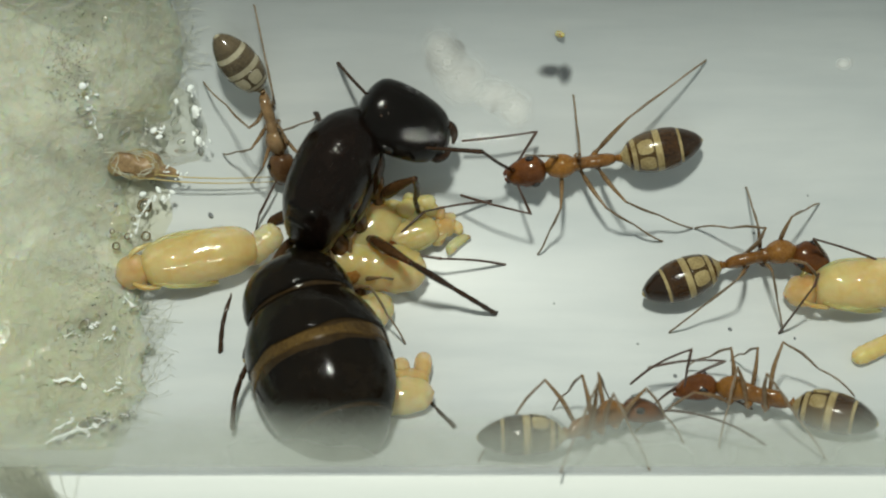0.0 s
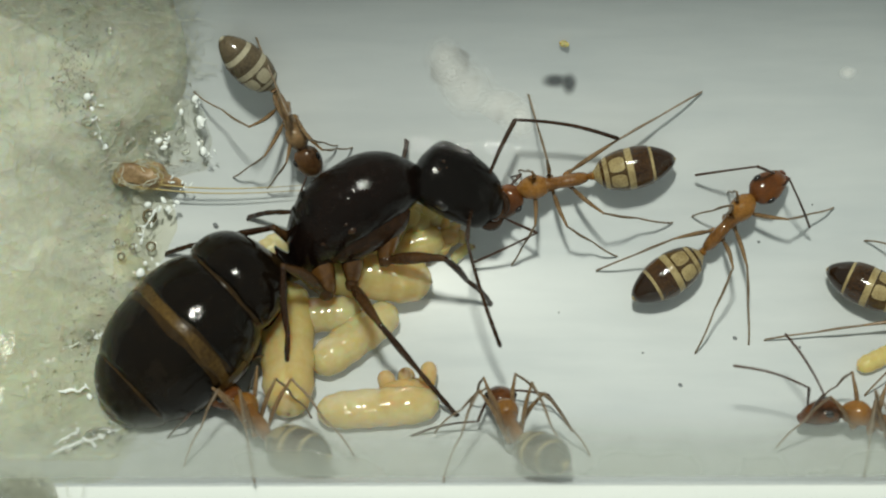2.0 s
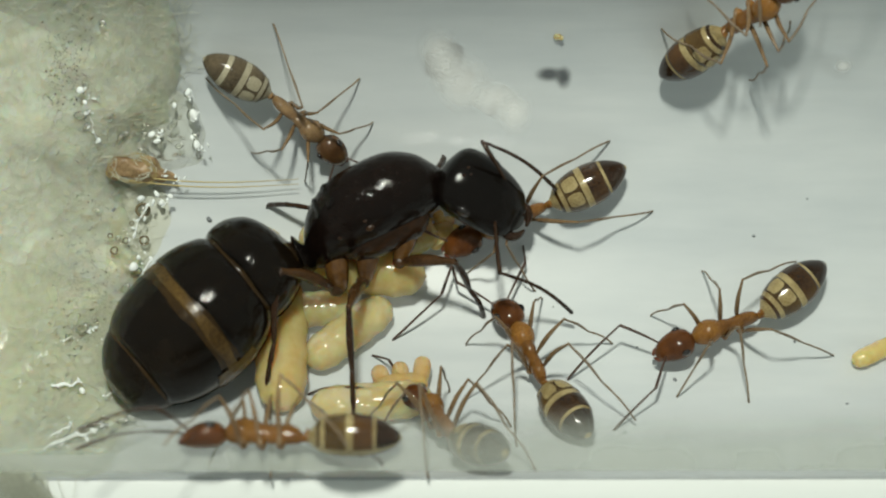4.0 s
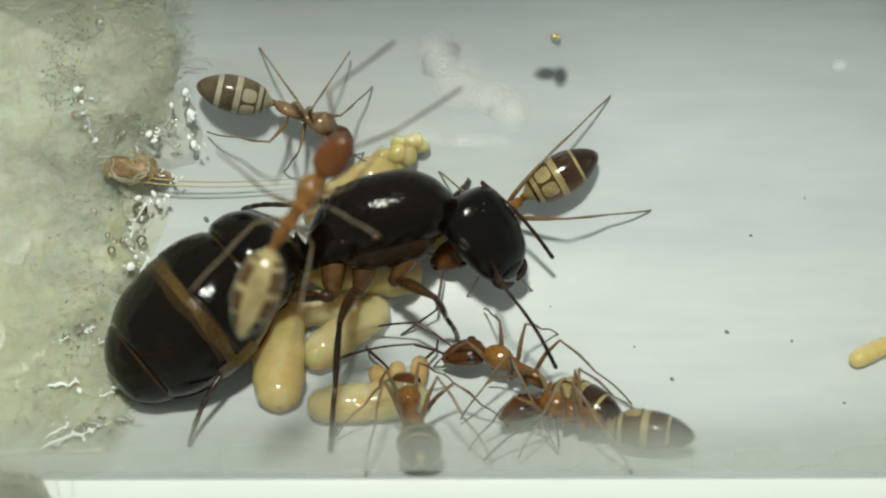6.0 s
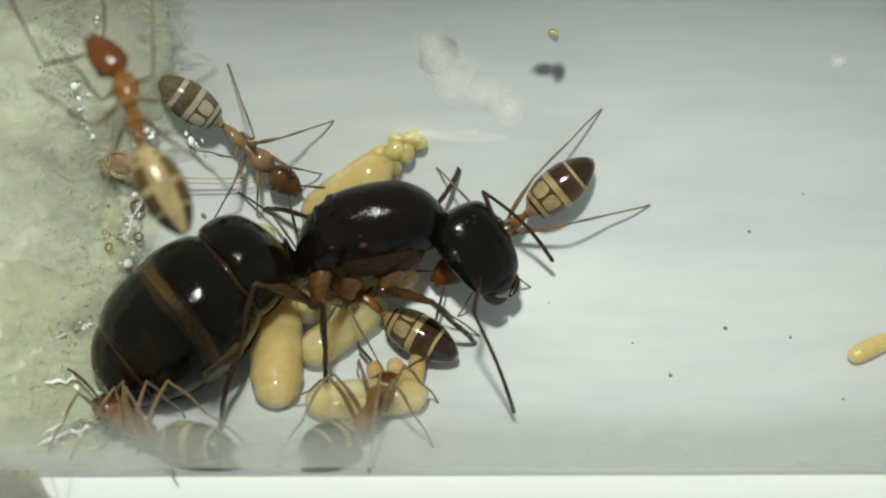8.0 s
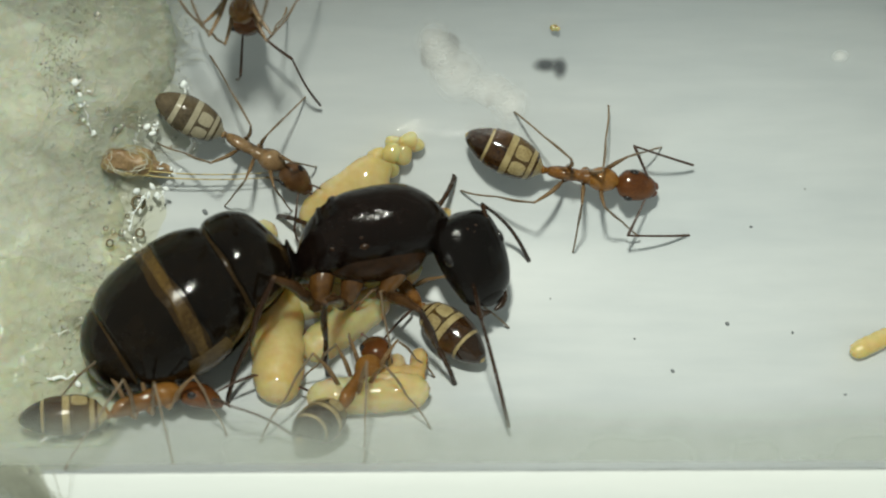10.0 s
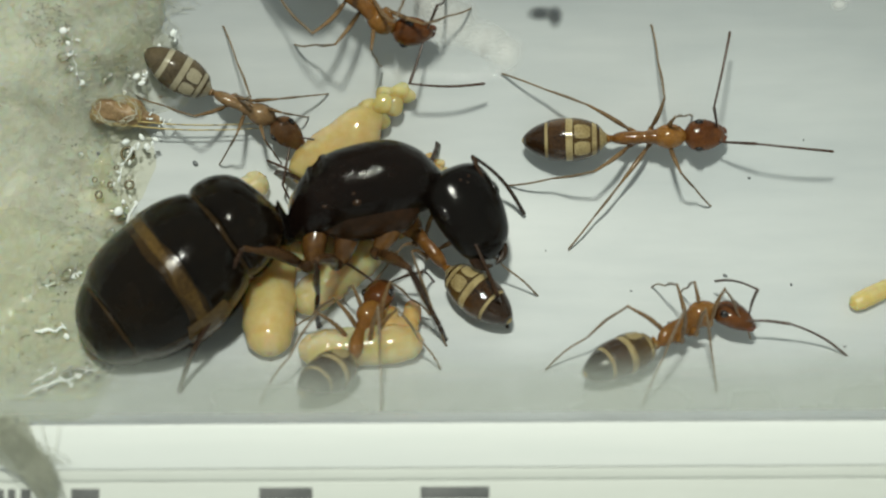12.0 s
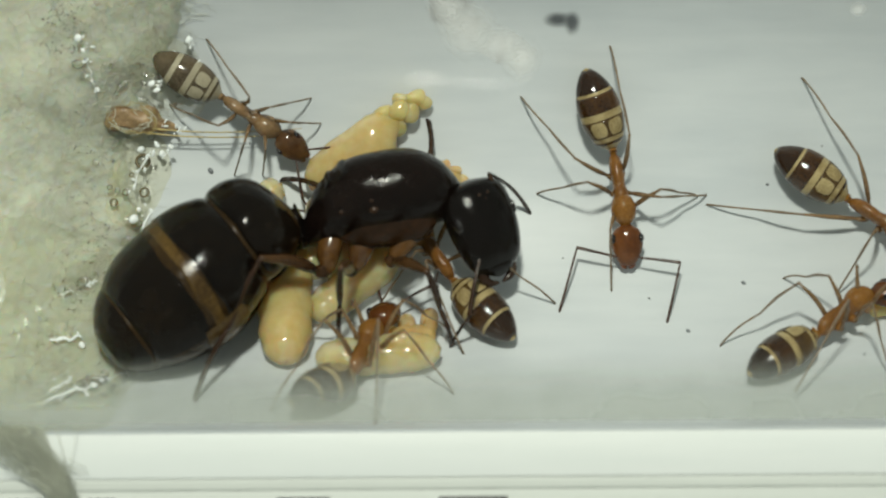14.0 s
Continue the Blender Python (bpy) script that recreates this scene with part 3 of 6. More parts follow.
def debris():
    rnd = random.Random(5)
    for x, y, r in ((12.3, -3.12, .05), (8.05, -4.4, .07), (10.05, -2.8, .07), (11.0, .58, .05), (-8.22, 1.2, .09), (6.2, -6.1, .05), (13.9, -5.2, .05), (3.9, -1.9, .03),
                    (9.0, -5.6, .03), (12.9, 1.9, .03), (6.8, -3.3, .04), (-11.55, 1.55, .07)):
        bm = lump(bmesh.new(), 0, 0, 0, r * 1.4, r, r * .8, .03, 8, rnd.uniform(0, 180))
        ob = tagged(part("crumb", bm, STAIN), "tiny dark crumb on the pale floor", "crumb", "crumbs on the floor")
        ob.matrix_world = at(x, y, floor_z(y) + r * .5 + (max(plug_z(x, y) - floor_z(y), 0) if x < -10 else 0))
    # grey stain, white patches painted for a reflection, amber bit
    def patch(name, label, category, group, mat, cx, cy, rx, ry, turn):
        """A thin patch of colour on the floor."""
        bm = bmesh.new()
        m = Matrix.Rotation(radians(turn), 3, "Z")
        rings = []
        for k in range(1, 7):
            row = []
            for q in range(32):
                w = 2 * math.pi * q / 32
                p = m @ Vector((rx * k / 6 * math.cos(w), ry * k / 6 * math.sin(w), 0))
                row.append(bm.verts.new((p.x, p.y, floor_z(cy + p.y) - floor_z(cy) + .02)))
            rings.append(row)
        bm.faces.new(rings[0])
        for c, d in zip(rings, rings[1:]):
            for q in range(32):
                bm.faces.new((c[q], c[(q + 1) % 32], d[(q + 1) % 32], d[q]))
        tagged(part(name, bm, mat), label, category, group).matrix_world = at(cx, cy, floor_z(cy))

    for a in ((3.75, 6.2, .62, .34, 0), (4.25, 6.1, .36, .52, 5)):
        patch("stain", "soft dark grey smudge on the pale floor", "stain", "grey smudges", SMUDGE, *a)
    # these white patches paint the bright reflection into the floor's colour
    for a in ((-.12, 7.0, .85, 1.0, 30), (.15, 6.5, .85, 1.1, 40), (.7, 5.95, 1.0, 1.6, 42), (2.55, 4.95, .85, 1.0, 25), (1.8, 5.4, 1.6, .6, 150)):
        patch("milky_smear", "soft white patch painted for a bright reflection on the floor", "smear", "white smears", GLARE_SMEAR, *a)
    bm = lump(bmesh.new(), 0, 0, 0, .17, .13, .08, .06, 10)
    lump(bm, .12, -.05, .05, .1, .1, .08, .03, 8)
    tagged(part("sugar_crumb", bm, AMBER), "small amber crumb near the far wall", "crumb").matrix_world = at(4.0, 7.45, floor_z(7.45) + .08)
    patch("milky_smear", "small faint white smear on the floor", "smear", "white smears", GLARE_SMEAR, 13.95, 6.45, .42, .30, 20)


debris()


# ---------------------------------------------------------------- brood
def segmented(length, r0, r1, curl=0.0, n=7):
    """A plump grub along x with gentle rings and rounded ends."""
    rows = []
    for k in range(n * 2 + 3):
        f = k / (n * 2 + 2)
        c = math.cos(math.pi * (1 - f))
        r = (r0 + (r1 - r0) * f) * max(1 - abs(c) ** 5, 0.0) ** 0.5 * (1.0 if k % 2 else 0.93)
        rows.append((length / 2 * c, curl * math.sin(math.pi * f), r0 * .95, max(r, .01), max(r * .92, .01)))
    return rows


def lay(x, y, turn, dz=0.0):
    """A pose on the curved floor, tilted with it."""
    e = 0.05
    slope = math.atan2(floor_z(y + e) - floor_z(y - e), 2 * e)
    return Matrix.Translation((x * MM, y * MM, (floor_z(y) + dz) * MM)) @ Matrix.Rotation(slope, 4, "X") @ Matrix.Rotation(radians(turn), 4, "Z")


def larva(x, y, turn, length, r0, r1, label, curl=0.0, z=0.0, mat=LARVA):
    ob = part("ant_larva", loft(segmented(length, r0, r1, curl), 18, 2), mat)
    part("mouth", lump(bmesh.new(), length / 2 - .04, 0, r0, .07, .09, .08, .02, 8), HUSK, ob, "tiny brown mouthparts")
    ob.matrix_world = lay(x, y, turn, z)
    return tagged(ob, label, "larva", "brood")


def pupa(x, y, turn, s, label, z=0.0, limbs=True, swollen=False):
    """A naked pupa: barrel body, amber head, soft limbs folded close to it."""
    ob = part("ant_pupa", loft([(-2.3, 0, .82, .05, .05), (-2.15, 0, .85, .5, .48), (-1.5, 0, .88, .86, .82), (-.4, 0, .92, .95, .9), (.4, 0, .92, .9, .88), (1.1, 0, .92, .82, .84), (1.7, 0, .86, .55, .6), (1.85, 0, .82, .05, .05)], 22, 4, wobble=.06), PUPA)
    part("head", loft([(1.5, 0, .8, .1, .1), (1.75, 0, .76, .52, .5), (2.15, 0, .68, .62, .54), (2.6, 0, .58, .45, .4), (2.85, 0, .5, .05, .05)], 16, 4, wobble=.06), AMBER, ob, "amber head")
    if limbs:
        for sy in (1, -1):
            for k in range(3):
                dz = .25 * k
                part("folded_leg", tube([(1.5 - .25 * k, sy * .6, 1.15 - dz), (.7 - .3 * k, sy * .88, 1.05 - dz), (-.3 - .2 * k, sy * .93, .95 - dz)], [.09, .12, .07], 8), PUPA, ob)
            part("folded_antenna", tube([(2.2, sy * .45, .95), (1.9, sy * .68, 1.0), (1.3, sy * .8, .95)], [.08, .1, .07], 7), AMBER, ob)
    if swollen:
        for kx, ky, kz, r in ((1.2, .75, .9, .42), (1.7, -.55, .8, .40), (2.5, .35, .6, .38), (2.9, -.25, .55, .32), (.5, .95, 1.05, .40), (2.1, .7, .95, .36)):
            part("folded_limb", lump(bmesh.new(), kx, ky, kz, r * 1.3, r, r * .8, .15, 14, 30 * kx), AMBER, ob, "amber folded limb")
    ob.matrix_world = lay(x, y, turn, z) @ Matrix.Scale(s, 4)
    return tagged(ob, label, "pupa", "brood")


def knobbly(x, y, turn, label):
    """A soft brood body that ends in a clump of small round knobs."""
    ob = part("ant_pupa", loft([(-2.0, -.5, .7, .05, .05), (-1.85, -.5, .72, .42, .42), (-1.0, -.55, .78, .82, .72), (.2, -.5, .8, .95, .76), (1.1, -.3, .78, .82, .66), (1.75, -.1, .72, .1, .1)], 20, 4, wobble=.08), PUPA)
    for kx, ky, kz, r in ((.1, .25, .6, .36), (.25, -.3, .55, .34), (.55, .1, .8, .33), (.85, .38, .6, .30), (.95, -.12, .62, .32), (1.3, .2, .66, .33), (1.5, -.05, .5, .26)):
        part("knob", lump(bmesh.new(), 1.35 + kx, ky, kz, r * 1.15, r, r * .9, .12, 14), PUPA, ob)
    ob.matrix_world = lay(x, y, turn)
    return tagged(ob, label, "pupa", "brood")


brood_west = pupa(-8.5, -.55, 192, 1.0, "large yellow ant pupa beside the cotton plug")
larva(-6.4, .1, 40, 1.7, .55, .5, "small pale larva between pupa and queen")
larva(-2.75, -.75, -8, 4.4, .98, .88, "large pale yellow grub lying under the queen", mat=PUPA)
pupa(-1.25, .4, 15, .62, "small amber pupa with folded limbs under the queen", swollen=True)
larva(-5.55, -3.6, -88, 5.3, .96, .94, "long pale yellow grub lying along the queen's side", mat=PUPA)
larva(-3.25, -3.1, 40, 3.7, .72, .70, "plump cream larva lying beside the long grub", z=.02)
larva(-4.4, -2.2, 5, 2.7, .68, .62, "pale larva half under the queen")
larva(-2.4, -5.6, 6, 4.2, .72, .74, "cream larva lying near the tube's edge")


def crown(x, y, turn, label):
    """A small brood body with three soft finger-like ends side by side."""
    ob = part("ant_pupa", loft([(-.95, -.1, .45, .05, .05), (-.8, -.1, .5, .34, .36), (-.2, -.05, .55, .50, .46), (.4, 0, .52, .48, .44), (.85, .05, .48, .34, .32), (1.0, .05, .45, .05, .05)], 20, 4, wobble=.08), AMBER)
    for k, (fx, ln, lean) in enumerate(((-.55, .75, -.08), (.05, .8, .05), (.7, .95, .22))):
        part("finger", tube([(fx, .0, .5), (fx + lean * .4, .35 * ln, .62), (fx + lean * .8, .75 * ln, .66), (fx + lean, ln, .62), (fx + lean, ln + .2, .58)], [.24, .30, .31, .25, .04], 14), AMBER, ob, "rounded amber finger")
    ob.matrix_world = lay(x, y, turn)
    return tagged(ob, label, "pupa", "brood")


crown(-1.45, -4.95, 8, "small amber pupa with three rounded fingers near the tube's edge")
larva(15.05, -3.65, 28, 1.9, .36, .32, "small yellow larva lying alone on the floor", mat=PUPA)
larva(0.55, .1, 40, 1.0, .22, .16, "tiny pale larva near the queen's feet", curl=.12)
brood_carried = pupa(15.0, -1.6, 200, .95, "pale yellow pupa held by a worker")
brood_moved = knobbly(-2.6, 3.0, 25, "yellow pupa ending in round knobs behind the queen")


# ---------------------------------------------------------------- ants
WORKER = dict(
    h=1.15, mount=-0.1, tail=3.0, tip_height=0.95, neck=1.25, waist=-1.3, scape=1.55, funicle=2.6,
    hips=((.75, .24, .80), (.15, .22, .74), (-.45, .20, .74)), femur=(1.7, 1.85, 2.2), shin=(2.5, 2.8, 3.5),
    rest=((2.6, 1.6), (.3, 2.7), (-3.5, 1.9)), feeler_base=(1.11, .24, .11), pole=((0, .12, 0), (.05, .08, 0), (.14, .1, 0)))
QUEEN = dict(
    h=2.6, mount=0.35, tail=7.6, tip_height=2.0, neck=2.84, waist=-3.12, scape=2.3, funicle=3.7,
    hips=((-.05, 1.2, 1.0), (-1.4, 1.2, .90), (-2.3, 1.1, .95)), femur=(2.4, 2.9, 3.1), shin=(3.7, 4.4, 5.2),
    rest=((3.6, 4.2), (-.5, 5.2), (-5.2, 4.2)), feeler_base=(2.2, .58, .33), pole=((.7, 0, 0), (.1, .1, 0), (-.9, 0, .5)))


def band(profile, x0, x1, grow, seg=28, n=8, wave=(0.0, 0.0), gap=None):
    """A ring plate over a lofted body, between two x, slightly proud of it."""
    arr = np.array(profile, float)
    dense = np.array([catmull(arr, k / 8) for k in range((len(arr) - 1) * 8 + 1)])
    order = np.argsort(dense[:, 0])
    dense = dense[order]
    bm = bmesh.new()
    rings = []
    for k in range(n + 1):
        f = k / n
        x = x0 + (x1 - x0) * f
        shift = [(wave[0] * (1 - f) * noise.noise(Vector((2.2 * math.cos(2 * math.pi * j / seg), 2.2 * math.sin(2 * math.pi * j / seg), x0))) + wave[1] * f * noise.noise(Vector((2.2 * math.cos(2 * math.pi * j / seg), 2.2 * math.sin(2 * math.pi * j / seg), x1 + 9)))) for j in range(seg)]
        g = grow * (0.35 + 0.65 * f) if x1 < x0 else grow * (1.0 - 0.65 * f)
        y, z, w, h = (np.interp(x, dense[:, 0], dense[:, i]) for i in (1, 2, 3, 4))
        rings.append([bm.verts.new((x + shift[j], y + (w + g) * math.cos(2 * math.pi * j / seg), z + (h + g) * math.sin(2 * math.pi * j / seg))) for j in range(seg)])
    inner = [bm.verts.new((v.co.x + (0.05 if x1 < x0 else -0.05) * abs(x1 - x0), v.co.y * .9, v.co.z * .9)) for v in rings[-1]]
    rings.append(inner)
    for a, b in zip(rings, rings[1:]):
        for j in range(seg):
            below = -math.sin(2 * math.pi * (j + .5) / seg)
            if gap and gap[0] < below < gap[1]:
                continue
            bm.faces.new((a[j], a[(j + 1) % seg], b[(j + 1) % seg], b[j]))
    return bm


def leg_meshes(ant, sp, thick, mats):
    """Six legs, each a thigh with its hip and a jointed shin and foot."""
    legs = {}
    for side, tag in ((1, "L"), (-1, "R")):
        for i in range(3):
            L1, L2 = sp["femur"][i], sp["shin"][i]
            bm = tube([(-.05, 0, 0), (.06 * L1, 0, 0), (.14 * L1, 0, 0), (.3 * L1, 0, .025 * L1), (.6 * L1, 0, .045 * L1), (.9 * L1, 0, .012 * L1), (L1, 0, 0)],
                      [thick * 1.5, thick * 1.7, thick * 1.0, thick * 1.5, thick * 1.4, thick * .85, thick * .75], 9)
            thigh = part("leg", bm, mats[0], ant)
            t = L2 * .50
            pts, rad = [(0, 0, 0), (.06 * L2, 0, .0), (.25 * L2, 0, .022 * L2), (t * .95, 0, .0), (t, 0, -.0)], [thick * .75, thick * .7, thick * .92, thick * .62, thick * .5]
            for k in range(4):
                a, b = t + (L2 - t) * (k / 4 + .02), t + (L2 - t) * ((k + 1) / 4 - .02)
                dz = .03 * L2 * math.sin(math.pi * (a - t) / (L2 - t))
                pts += [(a, 0, dz), (b, 0, .03 * L2 * math.sin(math.pi * (b - t) / (L2 - t)))]
                rad += [thick * .55, thick * .68]
            pts += [(L2 + thick * .3, thick * .8, -.02)]
            rad += [thick * .12]
            shin = part("shin", tube(pts, rad, 7, sub=2), mats[1], thigh)
            legs[tag + str(i + 1)] = (thigh, shin)
    # hip segments on the body
    for side in (1, -1):
        for i in range(3):
            x, y, z = sp["hips"][i]
            if sp is QUEEN:
                bm = tube([(x + 1.0 - .25 * i, side * y * .45, z + 1.0), (x + .65 - .2 * i, side * y * .75, z + .55), (x + .12, side * y * .97, z + .08), (x, side * y, z)], [.40, .42, .25, .14], 14)
            else:
                bm = tube([(x + .1 * thick, side * y * .35, z + thick * 2.2), (x, side * y * .8, z + thick * 1.0), (x, side * y, z)], [thick * 2.7, thick * 2.7, thick * 1.8], 12)
            part("coxa", bm, mats[2], ant)
    return legs


def feeler_meshes(ant, sp, thick, mat):
    out = {}
    for side in (1, -1):
        s, f = sp["scape"], sp["funicle"]
        scape = part("antenna", tube([(-.02, 0, 0), (.05 * s, 0, 0), (.5 * s, 0, .03 * s), (.95 * s, 0, 0), (s, 0, 0)], [thick * .6, thick * .7, thick, thick * 1.15, thick * .8], 8), mat, ant)
        pts, rad = [(0, 0, 0)], [thick * .6]
        for k in range(10):
            a, b = f * (k + .06) / 10, f * (k + .94) / 10
            bow = lambda q: .06 * f * math.sin(math.pi * q / f)
            r = thick * (.82 + .03 * k)
            pts += [(a, 0, bow(a)), (b, 0, bow(b))]
            rad += [r * .86, r]
        pts.append((f + thick, 0, 0))
        rad.append(thick * .3)
        out[side] = (scape, part("funicle", tube(pts, rad, 7, sub=1), mat, scape))
    return out


W_GASTER = [(0.12, 0, -.05, .08, .08), (-.04, 0, -.03, .24, .24), (-.32, 0, .0, .52, .50), (-.85, 0, .02, .70, .64), (-1.5, 0, .02, .735, .66), (-2.1, 0, 0, .61, .55), (-2.5, 0, -.03, .42, .38), (-2.78, 0, -.05, .20, .18), (-2.9, 0, -.05, .03, .03)]
_gaster_line = np.array([catmull(np.array(W_GASTER), k / 8) for k in range((len(W_GASTER) - 1) * 8 + 1)])[::-1]


def worker(label, grey=False, size=1.0):
    ant = new("worker_ant")
    ant.empty_display_size = 0.001
    tagged(ant, label, "ant", "worker ants")
    sp, h = WORKER, WORKER["h"]
    c_head, c_thorax, c_rear, c_plate, c_skin, c_tip, c_frame = (G_HEAD, G_THORAX, G_THORAX, G_PLATE, G_MEMBRANE, G_PLATE, G_PLATE) if grey else (W_HEAD, W_THORAX, W_REAR, W_PLATE, W_MEMBRANE, W_TIP, W_FRAME)
    bm = loft([(.5, 0, h + .02, .18, .2), (.38, 0, h + .04, .27, .33), (.1, 0, h + .02, .25, .34), (-.1, 0, h - .02, .215, .31), (-.35, 0, h - .02, .235, .33), (-.8, 0, h - .05, .235, .32), (-1.08, 0, h - .12, .17, .22), (-1.2, 0, h - .18, .08, .08)], 18, 4)
    part("thorax", bm, c_rear, ant, "brown narrow rear thorax")
    part("neck_shield", loft([(1.42, 0, h, .10, .10), (1.3, 0, h + .02, .17, .18), (1.12, 0, h + .06, .34, .33), (.78, 0, h + .10, .445, .43), (.45, 0, h + .09, .36, .39), (.27, 0, h + .06, .22, .25), (.2, 0, h + .05, .05, .05)], 20, 4), c_thorax, ant, "glossy amber rounded neck shield")
    part("petiole", loft([(-1.1, 0, h - .2, .08, .08), (-1.24, 0, h - .16, .13, .14), (-1.32, 0, h - .08, .15, .25), (-1.42, 0, h - .16, .1, .14), (-1.5, 0, h - .18, .07, .07)], 12, 3), c_thorax, ant)
    head = part("head", loft([(-.08, 0, -.02, .10, .10), (.04, 0, 0, .30, .28), (.22, 0, .02, .53, .43), (.6, 0, .03, .645, .49), (1.0, 0, 0, .60, .45), (1.35, 0, -.06, .46, .34), (1.55, 0, -.12, .32, .22), (1.66, 0, -.15, .12, .1)], 22, 4), c_head, ant, "red-brown glossy head")
    for sy in (1, -1):
        part("eye", lump(bmesh.new(), .54, sy * .54, .22, .20, .13, .17, 0, 12), EYE, head, "black eye")
        part("mandible", tube([(1.46, sy * .24, -.15), (1.60, sy * .22, -.17), (1.70, sy * .13, -.19), (1.74, sy * .03, -.2)], [.10, .10, .075, .03], 8), JAW, head)
    for ob in (head, *head.children):
        ob.data.transform(Matrix.Scale(.85, 4))
    gaster = part("gaster", loft(W_GASTER, 24, 4), c_skin, ant, "gaster with pale bands between brown plates")
    plates = ((-.22, -.32, .016, c_plate), (-.48, -1.14, .016, c_frame), (-1.38, -1.9 if grey else -2.0, .03, c_plate), (-2.1, -2.84, .026, c_tip))
    for x0, x1, g, mat in plates:
        part("plate", band(W_GASTER, x0, x1, g, gap=(.93, 2)), mat, gaster)
    for sy in (1, -1):
        bm = bmesh.new()
        rows = []
        for k in range(9):
            f = k / 4 - 1
            x = -.81 - .27 * f
            w, hh = (float(np.interp(x, _gaster_line[:, 0], _gaster_line[:, c])) + .036 for c in (3, 4))
            half = .37 * (1 - .35 * f ** 4)
            rows.append([bm.verts.new((x, w * math.sin(q), .02 + hh * math.cos(q))) for q in (sy * (.44 + half * (j / 4 - 1)) for j in range(9))])
        for c, d in zip(rows, rows[1:]):
            for j in range(8):
                bm.faces.new((c[j], c[j + 1], d[j + 1], d[j]))
        part("pale_patch", bm, c_skin, gaster, "pale window in the brown plate")
    if size != 1.0:
        sp = {k: (tuple(tuple(q * size for q in p) if isinstance(p, tuple) else p * size for p in v) if isinstance(v, tuple) else v * size) for k, v in sp.items()}
    rig = dict(ant=ant, head=head, gaster=gaster, legs=leg_meshes(ant, WORKER, .056, (W_LEG, W_SHIN, c_thorax)), feelers=feeler_meshes(ant, WORKER, .048, W_FEELER), sp=sp, seed=len(label))
    if size != 1.0:
        for ob in ant.children_recursive:
            ob.data.transform(Matrix.Scale(size, 4))
    return rig


Q_GASTER = [(.22, 0, -.30, .16, .16), (-.02, 0, -.02, .86, .82), (-.38, 0, .16, 1.45, 1.40), (-1.0, 0, .22, 1.82, 1.74), (-1.62, 0, .19, 1.93, 1.82), (-1.95, 0, .15, 1.86, 1.76), (-2.2, 0, .13, 2.04, 1.94), (-2.9, 0, .08, 2.34, 2.18), (-3.8, 0, 0, 2.45, 2.28), (-4.7, 0, -.03, 2.40, 2.22), (-5.5, 0, -.06, 2.24, 2.08), (-6.1, 0, -.09, 1.98, 1.84), (-6.42, 0, -.12, 1.74, 1.62), (-6.62, 0, -.14, 1.70, 1.58), (-7.1, 0, -.2, 1.36, 1.26), (-7.5, 0, -.27, .82, .76), (-7.68, 0, -.3, .08, .08)]


